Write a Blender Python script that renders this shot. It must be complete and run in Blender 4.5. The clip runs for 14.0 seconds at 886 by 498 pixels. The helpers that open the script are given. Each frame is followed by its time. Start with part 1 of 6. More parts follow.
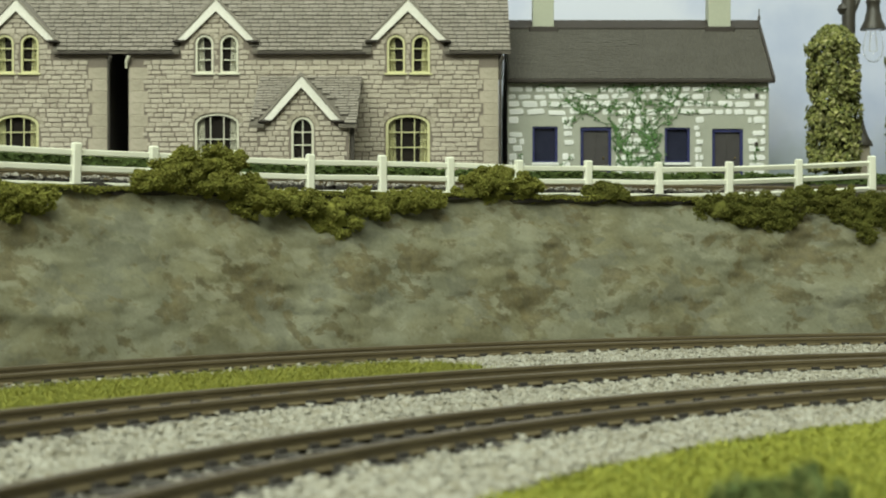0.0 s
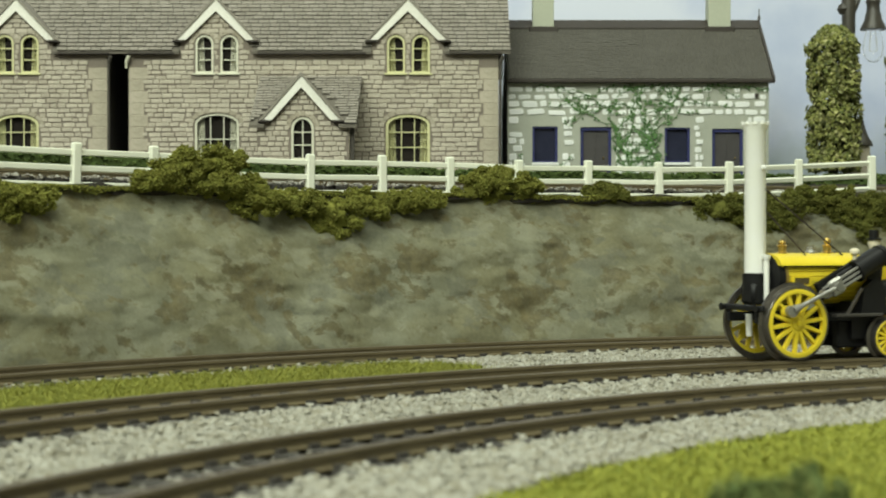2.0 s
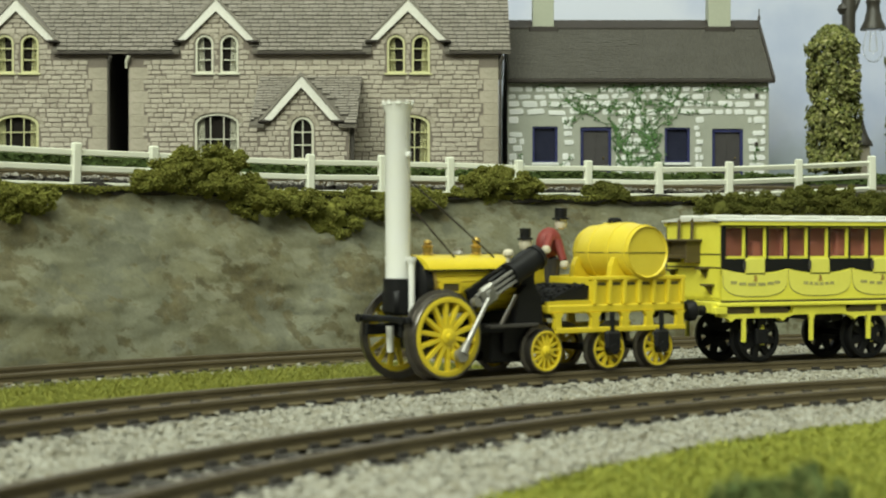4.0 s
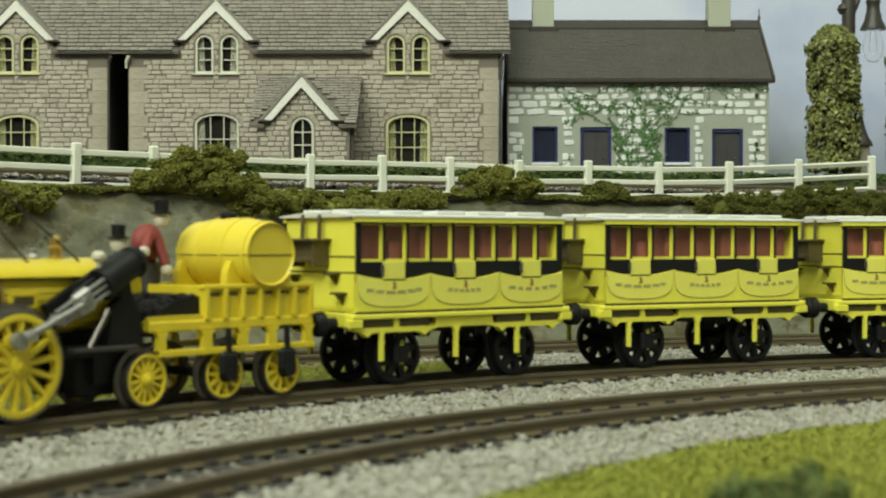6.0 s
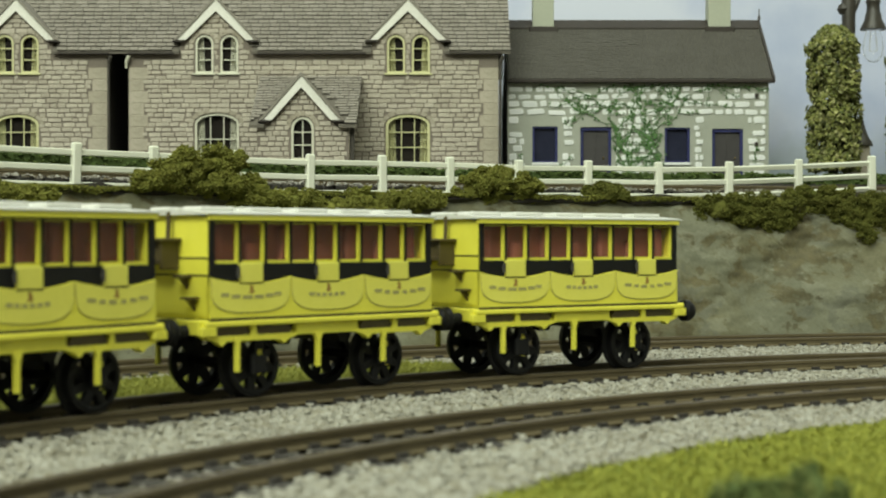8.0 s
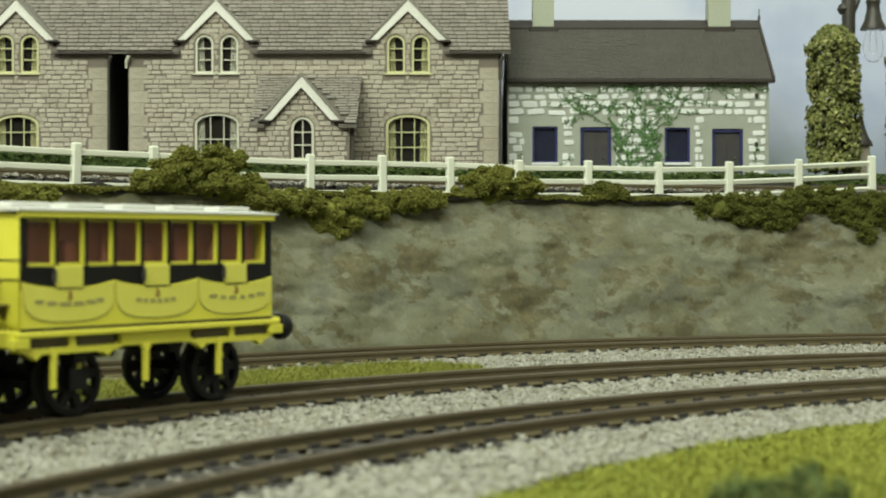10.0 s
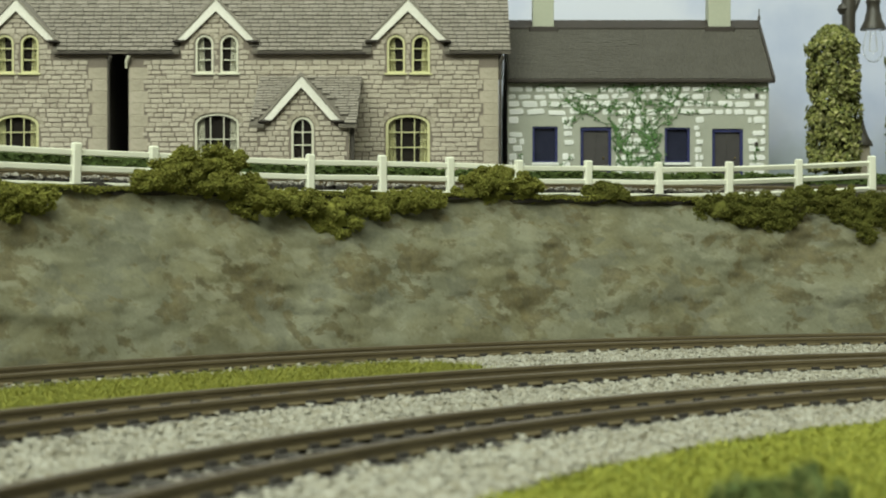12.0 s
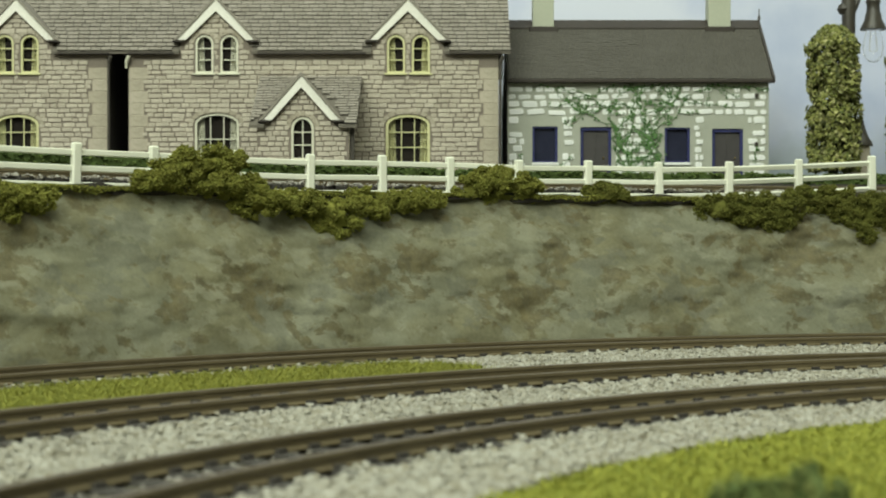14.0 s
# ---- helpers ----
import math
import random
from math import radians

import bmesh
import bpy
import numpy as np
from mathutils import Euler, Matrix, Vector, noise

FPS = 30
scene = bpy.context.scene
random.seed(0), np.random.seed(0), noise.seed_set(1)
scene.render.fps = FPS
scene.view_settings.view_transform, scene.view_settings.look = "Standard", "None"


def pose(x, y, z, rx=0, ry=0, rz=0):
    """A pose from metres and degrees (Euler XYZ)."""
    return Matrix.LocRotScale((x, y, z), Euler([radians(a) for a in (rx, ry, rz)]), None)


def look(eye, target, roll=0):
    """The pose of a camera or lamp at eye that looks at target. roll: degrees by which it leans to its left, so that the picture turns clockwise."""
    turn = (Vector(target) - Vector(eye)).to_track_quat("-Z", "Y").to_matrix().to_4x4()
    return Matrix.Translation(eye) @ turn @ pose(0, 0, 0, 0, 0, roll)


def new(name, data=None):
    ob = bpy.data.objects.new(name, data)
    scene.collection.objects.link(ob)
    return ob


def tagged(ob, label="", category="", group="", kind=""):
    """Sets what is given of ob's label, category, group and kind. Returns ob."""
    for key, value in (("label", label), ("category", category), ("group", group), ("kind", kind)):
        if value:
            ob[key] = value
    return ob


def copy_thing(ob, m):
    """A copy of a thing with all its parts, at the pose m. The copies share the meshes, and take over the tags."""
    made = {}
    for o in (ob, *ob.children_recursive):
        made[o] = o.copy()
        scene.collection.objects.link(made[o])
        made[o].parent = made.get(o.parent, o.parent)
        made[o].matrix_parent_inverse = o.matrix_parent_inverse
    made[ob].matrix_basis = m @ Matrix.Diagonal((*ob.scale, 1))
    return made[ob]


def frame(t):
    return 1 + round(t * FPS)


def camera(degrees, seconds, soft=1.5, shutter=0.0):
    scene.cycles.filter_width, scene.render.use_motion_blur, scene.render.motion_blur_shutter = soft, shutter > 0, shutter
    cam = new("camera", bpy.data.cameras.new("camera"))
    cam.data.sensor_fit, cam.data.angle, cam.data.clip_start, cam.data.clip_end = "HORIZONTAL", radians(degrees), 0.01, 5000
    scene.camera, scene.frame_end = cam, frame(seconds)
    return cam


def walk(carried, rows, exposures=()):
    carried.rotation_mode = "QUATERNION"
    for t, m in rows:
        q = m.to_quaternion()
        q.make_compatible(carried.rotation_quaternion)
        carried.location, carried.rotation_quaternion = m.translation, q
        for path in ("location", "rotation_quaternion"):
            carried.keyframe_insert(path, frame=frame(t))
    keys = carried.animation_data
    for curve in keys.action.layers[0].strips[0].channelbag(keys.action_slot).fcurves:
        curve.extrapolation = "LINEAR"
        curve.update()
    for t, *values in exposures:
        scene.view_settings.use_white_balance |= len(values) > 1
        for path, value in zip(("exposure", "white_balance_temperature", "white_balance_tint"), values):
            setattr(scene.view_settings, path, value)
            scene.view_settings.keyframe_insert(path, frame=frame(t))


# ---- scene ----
# A model railway in 1:76 scale, at its true size: built in millimetres, turned into metres by MM.
MM = 0.001
SECONDS = 14.0
cam = camera(32.19, SECONDS, soft=1.95, shutter=0.16)
EYE = (0.0, 0.0, 30.19)            # camera over the top of the rails
CAM_POSE = pose(0, 0, EYE[2] * MM, 90 - 0.2496, 0, 0)
walk(cam, [(0.0, CAM_POSE), (SECONDS, CAM_POSE)], exposures=[(0.0, 0.06), (2.0, 0.06), (3.0, 0.02), (5.5, -0.1), (6.5, -0.15), (7.5, -0.13), (8.0, -0.1), (10.5, 0.0), (12.5, 0.0), (SECONDS, 0.0)])
cam.data.dof.use_dof = True
cam.data.dof.focus_distance = 0.48
cam.data.dof.aperture_fstop = 40.0

# The three lower tracks run on circles round one centre.
CX, CY = 241.94, 47.57
R_MID, R_FRONT, R_BACK = 385.75, 320.06, 466.27
R_FENCE = 511.0
GAUGE = 16.5


def ring(r, s):
    """The point at radius r at the arc length s of the middle track (grows towards the left)."""
    a = math.pi / 2 + s / R_MID
    return CX + r * math.cos(a), CY + r * math.sin(a)


# ---- light ----
world = bpy.data.worlds.new("room_air")
scene.world = world
world.use_nodes = True
world.node_tree.nodes["Background"].inputs[0].default_value = (0.86, 0.93, 1.0, 1)
world.node_tree.nodes["Background"].inputs[1].default_value = 0.12


def tube_lamp(x, y, z, target, watts, sx, sy, col):
    data = bpy.data.lights.new("ceiling_tube", "AREA")
    data.shape, data.size, data.size_y, data.energy, data.color = "RECTANGLE", sx, sy, watts, col
    ob = new("ceiling_tube", data)
    ob.matrix_world = look((x, y, z), target)
    return ob


tube_lamp(-0.5, -0.62, 1.1, (0.0, 0.45, 0.02), 29.0, 1.2, 0.6, (0.895, 0.97, 0.81))
tube_lamp(0.35, 0.1, 1.38, (0.0, 0.45, 0.0), 8.5, 1.0, 0.3, (0.895, 0.97, 0.81))

# ---- materials ----
class Nodes:
    def __init__(self, name):
        self.mat = bpy.data.materials.new(name)
        self.mat.use_nodes = True
        self.nt = self.mat.node_tree
        self.b = self.nt.nodes["Principled BSDF"]
        self.co = self.nt.nodes.new("ShaderNodeTexCoord").outputs["Object"]

    def add(self, kind):
        return self.nt.nodes.new(kind)

    def link(self, a, b):
        self.nt.links.new(a, b)

    def noise(self, size, detail=4.0, rough=0.6, vec=None):
        """Noise with blobs of about size millimetres."""
        n = self.add("ShaderNodeTexNoise")
        n.inputs["Scale"].default_value = 1.0 / (size * MM)
        n.inputs["Detail"].default_value, n.inputs["Roughness"].default_value = detail, rough
        self.link(vec or self.co, n.inputs["Vector"])
        return n.outputs["Fac"]

    def ramp(self, fac, stops):
        r = self.add("ShaderNodeValToRGB")
        el = r.color_ramp.elements
        while len(el) < len(stops):
            el.new(0.5)
        for e, (p, c) in zip(el, stops):
            e.position, e.color = p, (*c, 1)
        self.link(fac, r.inputs[0])
        return r.outputs[0]

    def mix(self, fac, a, b, kind="MIX"):
        m = self.add("ShaderNodeMix")
        m.data_type, m.blend_type = "RGBA", kind
        for sock, v in ((m.inputs[0], fac), (m.inputs[6], a), (m.inputs[7], b)):
            if isinstance(v, (int, float)):
                sock.default_value = v
            elif isinstance(v, tuple):
                sock.default_value = (*v, 1)
            else:
                self.link(v, sock)
        return m.outputs[2]

    def bump(self, fac, height, strength=0.6):
        b = self.add("ShaderNodeBump")
        b.inputs["Strength"].default_value, b.inputs["Distance"].default_value = strength, height * MM
        self.link(fac, b.inputs["Height"])
        self.link(b.outputs[0], self.b.inputs["Normal"])

    def done(self, colour, rough=0.6, metal=0.0, spec=0.5):
        if isinstance(colour, tuple):
            self.b.inputs["Base Color"].default_value = (*colour, 1)
        else:
            self.link(colour, self.b.inputs["Base Color"])
        self.b.inputs["Roughness"].default_value = rough
        self.b.inputs["Metallic"].default_value = metal
        self.b.inputs["Specular IOR Level"].default_value = spec
        return self.mat


def mottled(name, a, b, size=3.0, rough=0.6, metal=0.0, grain=0.4, relief=0.05, spec=0.5, spread=0.25, dirt=0.3):
    """Two tones in soft patches with fine grain and relief."""
    n = Nodes(name)
    patches = n.noise(size)
    fine = n.noise(grain, 6, 0.7)
    c = n.mix(n.ramp(patches, [(0.5 - spread, (0, 0, 0)), (0.5 + spread, (1, 1, 1))]), a, b)
    c = n.mix(dirt, c, n.ramp(fine, [(0.3, tuple(v * 0.62 for v in a)), (0.7, tuple(min(1, v * 1.25) for v in b))]))
    if relief:
        n.bump(fine, relief)
    return n.done(c, rough, metal, spec)


def pieces(name, tones, rough=0.8, size=2.0, relief=0.08, island=False, spec=0.3, wear=1.0):
    """A tone for each piece, from Object Info's Random or per island, with grain."""
    n = Nodes(name)
    if island:
        rnd = n.add("ShaderNodeNewGeometry").outputs["Random Per Island"]
    else:
        rnd = n.add("ShaderNodeObjectInfo").outputs["Random"]
    k = len(tones)
    c = n.ramp(rnd, [(i / max(1, k - 1), t) for i, t in enumerate(tones)])
    fine = n.noise(size * 0.2, 6, 0.7)
    c = n.mix(0.55 * wear, c, n.ramp(fine, [(0.25, (0.35, 0.34, 0.32)), (0.75, (1.0, 1.0, 1.0))]), "MULTIPLY")
    c = n.mix(0.35 * wear, c, n.ramp(n.noise(size * 4), [(0.3, (0.55, 0.53, 0.48)), (0.7, (1, 1, 1))]), "MULTIPLY")
    n.bump(fine, relief)
    return n.done(c, rough, 0.0, spec)


def cliff_material():
    """Grey-green plaster with soft dabs of olive and brown paint, as if brushed."""
    n = Nodes("painted_plaster_rock")
    swirl = n.add("ShaderNodeTexNoise")
    swirl.inputs["Scale"].default_value = 1.0 / (14 * MM)
    swirl.inputs["Detail"].default_value = 3.0
    n.link(n.co, swirl.inputs["Vector"])
    push = n.add("ShaderNodeVectorMath")
    push.operation = "MULTIPLY_ADD"
    n.link(swirl.outputs["Color"], push.inputs[0])
    push.inputs[1].default_value = (0.007, 0.007, 0.006)
    n.link(n.co, push.inputs[2])
    wide = n.add("ShaderNodeMapping")
    wide.inputs["Rotation"].default_value = (0.0, 0.35, 0.0)
    wide.inputs["Scale"].default_value = (0.85, 1.0, 1.3)
    n.link(push.outputs[0], wide.inputs["Vector"])
    v = wide.outputs[0]
    brush = n.noise(6.5, 4, 0.6, v)
    fine = n.noise(1.2, 5, 0.65)
    c = n.ramp(n.noise(17, 5, 0.58, v), [(0.32, (0.122, 0.124, 0.079)), (0.5, (0.168, 0.17, 0.112)), (0.68, (0.215, 0.216, 0.145))])
    olive = n.ramp(n.noise(34, 4, 0.6), [(0.42, (0, 0, 0)), (0.58, (0.7, 0.7, 0.7))])
    c = n.mix(olive, c, n.ramp(brush, [(0.35, (0.1, 0.087, 0.036)), (0.65, (0.165, 0.15, 0.072))]))
    pale = n.ramp(n.noise(9, 5, 0.6, v), [(0.52, (0, 0, 0)), (0.56, (0.42, 0.42, 0.42)), (0.68, (0.6, 0.6, 0.6))])
    c = n.mix(pale, c, (0.25, 0.25, 0.178))
    slate = n.ramp(n.noise(21, 5, 0.62, v), [(0.55, (0, 0, 0)), (0.585, (0.5, 0.5, 0.5))])
    c = n.mix(slate, c, (0.1, 0.103, 0.079))
    gate = n.mix(0.6, n.noise(26, 3, 0.5), n.noise(7.0, 5, 0.62, v))
    dabs = n.ramp(gate, [(0.518, (0, 0, 0)), (0.552, (0.78, 0.78, 0.78))])
    c = n.mix(dabs, c, n.ramp(n.noise(4, 4, 0.6), [(0.35, (0.062, 0.048, 0.016)), (0.65, (0.12, 0.093, 0.031))]))
    streak = n.ramp(n.noise(3.6, 5, 0.62, v), [(0.64, (0, 0, 0)), (0.72, (0.55, 0.55, 0.55))])
    c = n.mix(streak, c, (0.085, 0.078, 0.05))
    c = n.mix(0.18, c, n.ramp(fine, [(0.3, (0.1, 0.1, 0.075)), (0.7, (0.3, 0.3, 0.23))]))
    n.bump(n.mix(0.35, brush, fine), 0.55, 0.55)
    return n.done(c, 0.7, 0.0, 0.25)


M = {}
M["rock"] = cliff_material()
# dark earth taken near black, so the lip carries its undercut's shade
M["soil"] = mottled("dark_soil_lip_shade", (0.016, 0.014, 0.012), (0.045, 0.038, 0.03), 6, 0.95, grain=0.5, relief=0.2)
M["board"] = mottled("scenic_ground", (0.115, 0.105, 0.072), (0.18, 0.166, 0.118), 8, 0.95, grain=0.6, relief=0.2)
M["ballast"] = pieces("white_granite_chips", [(0.33, 0.318, 0.268), (0.41, 0.399, 0.342), (0.48, 0.468, 0.412), (0.28, 0.256, 0.19), (0.425, 0.412, 0.352)], 0.75, 1.5, 0.05, island=True, wear=0.6)
M["ballast_grey"] = pieces("grey_granite_chips", [(0.304, 0.276, 0.23), (0.442, 0.423, 0.377), (0.552, 0.534, 0.497), (0.221, 0.184, 0.138)], 0.8, 1.5, 0.05, island=True)
M["rail_side"] = mottled("weathered_rail_paint", (0.105, 0.083, 0.043), (0.165, 0.132, 0.072), 9, 0.55, grain=0.4)
M["rail_top"] = mottled("worn_rail_steel", (0.15, 0.12, 0.085), (0.24, 0.19, 0.14), 12, 0.3, 0.6, grain=0.5, relief=0.01)
M["sleeper"] = mottled("dark_sleeper_plastic", (0.038, 0.034, 0.03), (0.066, 0.06, 0.053), 4, 0.7, grain=0.4)
M["grass"] = pieces("static_grass_fibre", [(0.254, 0.279, 0.037), (0.334, 0.363, 0.0519), (0.441, 0.447, 0.0741), (0.2, 0.252, 0.0408)], 0.8, 3, 0.02, island=True)
M["grass_dull"] = pieces("dull_grass_fibre", [(0.203, 0.218, 0.0333), (0.267, 0.283, 0.0467), (0.353, 0.349, 0.0667), (0.16, 0.197, 0.0367)], 0.8, 3, 0.02, island=True)
M["grass_mat"] = mottled("grass_mat", (0.211, 0.229, 0.037), (0.364, 0.379, 0.0555), 7, 0.95, grain=0.7, relief=0.3)
M["grass_mat_dull"] = mottled("dull_grass_mat", (0.169, 0.179, 0.0333), (0.291, 0.296, 0.05), 7, 0.95, grain=0.7, relief=0.3)
M["foam"] = pieces("clump_foliage", [(0.18, 0.195, 0.044), (0.225, 0.235, 0.052), (0.265, 0.266, 0.06), (0.21, 0.2, 0.046)], 0.9, 1.6, 0.05, island=True, spec=0.12, wear=0.75)
# clump foliage toned down, putting the shade on the brow's right into colour
M["foam_olive"] = pieces("shaded_clump_foliage", [(0.115, 0.128, 0.03), (0.145, 0.155, 0.036), (0.175, 0.178, 0.042), (0.135, 0.13, 0.031)], 0.9, 1.6, 0.05, island=True, spec=0.12, wear=0.75)
M["foam_dark"] = pieces("dark_clump_foliage", [(0.0845, 0.124, 0.0454), (0.141, 0.186, 0.0636), (0.211, 0.233, 0.0794)], 0.95, 2, 0.1, island=True, spec=0.1)
M["hedge"] = pieces("hedge_flock", [(0.066, 0.1, 0.034), (0.1, 0.145, 0.046), (0.135, 0.18, 0.056)], 0.95, 2, 0.1, island=True, spec=0.1)
M["leaf"] = pieces("leaf_foliage", [(0.11, 0.135, 0.035), (0.22, 0.245, 0.06), (0.38, 0.39, 0.12), (0.07, 0.085, 0.028), (0.62, 0.6, 0.27)], 0.6, 2, 0.02, island=True)
M["ivy"] = pieces("ivy_leaf_paint", [(0.081, 0.188, 0.0607), (0.135, 0.275, 0.0945), (0.216, 0.35, 0.149)], 0.8, 2, 0.02, island=True)
M["fence"] = mottled("cream_fence_plastic", (0.79, 0.8, 0.67), (0.84, 0.85, 0.73), 6, 0.5, grain=0.8, relief=0.02, dirt=0.1)
M["mortar"] = mottled("brown_mortar", (0.195, 0.165, 0.135), (0.255, 0.218, 0.18), 4, 0.95, grain=0.5, relief=0.1)
M["stone"] = pieces("buff_sandstone", [(0.55, 0.496, 0.41), (0.63, 0.573, 0.482), (0.69, 0.632, 0.528), (0.595, 0.538, 0.448)], 0.9, 2.0, 0.08)
M["stone_isl"] = pieces("buff_sandstone_small", [(0.55, 0.496, 0.41), (0.63, 0.573, 0.482), (0.69, 0.632, 0.528), (0.595, 0.538, 0.448)], 0.9, 2.0, 0.08, island=True)
M["quoin"] = pieces("pale_quoin_stone", [(0.5, 0.45, 0.36), (0.545, 0.492, 0.396), (0.58, 0.524, 0.428)], 0.9, 2.0, 0.06)
M["slate_isl"] = pieces("grey_stone_slate", [(0.315, 0.288, 0.25), (0.35, 0.321, 0.28), (0.385, 0.354, 0.312), (0.295, 0.272, 0.238)], 0.85, 2.0, 0.08, island=True)
M["slate"] = pieces("stone_slate_piece", [(0.315, 0.288, 0.25), (0.35, 0.321, 0.28), (0.385, 0.354, 0.312), (0.295, 0.272, 0.238)], 0.85, 2.0, 0.08)
M["roof_base"] = mottled("slate_shadow", (0.115, 0.102, 0.085), (0.155, 0.139, 0.114), 5, 0.9)
M["slate_dark"] = pieces("dark_slate", [(0.106, 0.1, 0.087), (0.112, 0.106, 0.0925), (0.119, 0.113, 0.098)], 0.8, 2.0, 0.05, island=True)
# shade of the gaps between houses is in this colour; downpipes share it
M["dark_wall"] = mottled("shade_darkened_side", (0.055, 0.048, 0.042), (0.095, 0.085, 0.07), 5, 0.9)
M["barge"] = mottled("white_bargeboard", (0.82, 0.8, 0.71), (0.87, 0.85, 0.77), 5, 0.6, grain=0.6, relief=0.02)
M["cream"] = mottled("yellow_window_paint", (0.62, 0.605, 0.31), (0.68, 0.66, 0.38), 4, 0.55, grain=0.6, relief=0.02)
M["off_white"] = mottled("cream_window_paint", (0.66, 0.65, 0.52), (0.74, 0.73, 0.6), 4, 0.55, grain=0.6, relief=0.02)
M["gutter"] = mottled("black_gutter_plastic", (0.028, 0.022, 0.018), (0.045, 0.035, 0.028), 4, 0.5)
M["white_stone"] = pieces("whitewashed_stone", [(0.784, 0.803, 0.784), (0.862, 0.88, 0.862), (0.896, 0.9, 0.896)], 0.8, 2.0, 0.06, wear=0.3)
M["render"] = mottled("grey_render", (0.345, 0.36, 0.304), (0.416, 0.427, 0.365), 5, 0.9, grain=0.5, relief=0.08)
M["chimney"] = mottled("sage_chimney_render", (0.42, 0.44, 0.348), (0.47, 0.49, 0.394), 5, 0.8, grain=0.6, relief=0.03)
M["blue"] = mottled("navy_frame_paint", (0.018, 0.022, 0.10), (0.03, 0.036, 0.15), 4, 0.45, relief=0.01)
M["door"] = mottled("dark_door_panel", (0.045, 0.04, 0.042), (0.065, 0.06, 0.06), 4, 0.5)
M["glass_dark"] = mottled("dark_window_film", (0.018, 0.02, 0.04), (0.03, 0.033, 0.06), 6, 0.2, relief=0, spec=0.2)
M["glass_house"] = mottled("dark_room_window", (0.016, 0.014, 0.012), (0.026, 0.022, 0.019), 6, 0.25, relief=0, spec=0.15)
M["black"] = mottled("satin_black_plastic", (0.007, 0.007, 0.0077), (0.014, 0.014, 0.0147), 4, 0.5, relief=0.02, spec=0.25)
M["yellow"] = mottled("loco_yellow_plastic", (0.728, 0.553, 0.024), (0.815, 0.643, 0.04), 6, 0.36, grain=0.5, relief=0.01, dirt=0.14)
M["barrel"] = mottled("barrel_yellow_plastic", (0.742, 0.575, 0.039), (0.806, 0.644, 0.0585), 6, 0.4, grain=0.5, relief=0.01, dirt=0.1)
M["lemon"] = mottled("coach_lemon_plastic", (0.825, 0.768, 0.075), (0.9, 0.845, 0.105), 7, 0.34, grain=0.5, relief=0.008, dirt=0.12)
M["lemon_dull"] = mottled("coach_panel_lemon", (0.83, 0.782, 0.12), (0.89, 0.842, 0.16), 7, 0.4, grain=0.5, relief=0.008, dirt=0.12)
M["white"] = mottled("white_chimney_plastic", (0.9, 0.9, 0.829), (0.9, 0.9, 0.89), 6, 0.4, relief=0.008, dirt=0.06)
M["roof_white"] = mottled("coach_roof_white", (0.67, 0.67, 0.614), (0.744, 0.744, 0.707), 5, 0.45, relief=0.02, dirt=0.15)
M["steel"] = mottled("bright_steel", (0.36, 0.353, 0.331), (0.446, 0.439, 0.418), 3, 0.42, 0.8, relief=0.01)
M["tyre"] = mottled("turned_steel_tyre", (0.132, 0.12, 0.108), (0.216, 0.198, 0.174), 4, 0.28, 0.85, relief=0.01)
M["brass"] = mottled("brass", (0.52, 0.36, 0.09), (0.62, 0.44, 0.13), 3, 0.32, 0.85, relief=0.01)
M["maroon"] = mottled("maroon_seat", (0.286, 0.096, 0.0672), (0.442, 0.156, 0.108), 5, 0.6)
M["bracket"] = mottled("dark_brown_fitting", (0.075, 0.055, 0.022), (0.11, 0.085, 0.035), 4, 0.5, relief=0.02)
M["crest"] = mottled("brown_printed_crest", (0.3, 0.17, 0.04), (0.42, 0.26, 0.06), 3, 0.5, relief=0)
M["print"] = mottled("grey_printed_mark", (0.34, 0.315, 0.112), (0.476, 0.438, 0.16), 3, 0.5, relief=0)
M["seam"] = mottled("dark_seam_line", (0.08, 0.07, 0.02), (0.13, 0.11, 0.03), 3, 0.6, relief=0)
M["red"] = mottled("red_figure_paint", (0.20, 0.03, 0.025), (0.28, 0.045, 0.035), 3, 0.6)
M["pale"] = mottled("pale_figure_paint", (0.6, 0.55, 0.42), (0.7, 0.64, 0.5), 3, 0.6)
M["plaster"] = mottled("room_wall_paint", (0.55, 0.54, 0.50), (0.6, 0.59, 0.55), 300, 0.9, grain=5)
M["lamp_post"] = mottled("lamp_post_black", (0.03, 0.027, 0.022), (0.06, 0.052, 0.04), 5, 0.45)


def sky_board():
    n = Nodes("painted_sky_board")
    clouds = n.noise(80, 5, 0.55)
    low = n.noise(35, 4, 0.6)
    sep = n.add("ShaderNodeSeparateXYZ")
    n.link(n.co, sep.inputs[0])
    c = n.ramp(clouds, [(0.36, (0.47, 0.525, 0.72)), (0.47, (0.57, 0.615, 0.79)), (0.6, (0.69, 0.72, 0.85))])
    hill = n.add("ShaderNodeMath")
    hill.operation = "MULTIPLY_ADD"
    n.link(low, hill.inputs[0])
    hill.inputs[1].default_value = 0.05
    n.link(sep.outputs[2], hill.inputs[2])
    c = n.mix(n.ramp(hill.outputs[0], [(0.085, (1, 1, 1)), (0.105, (0, 0, 0))]), c, (0.44, 0.50, 0.56))
    return n.done(c, 0.8, 0.0, 0.3)


M["sky"] = sky_board()


def clear_glass(name, tint, rough=0.05, ior=1.3):
    n = Nodes(name)
    n.b.inputs["Transmission Weight"].default_value = 1.0
    n.b.inputs["IOR"].default_value = ior
    return n.done(tint, rough)


M["pane"] = clear_glass("tinted_window_pane", (0.93, 0.86, 0.82))
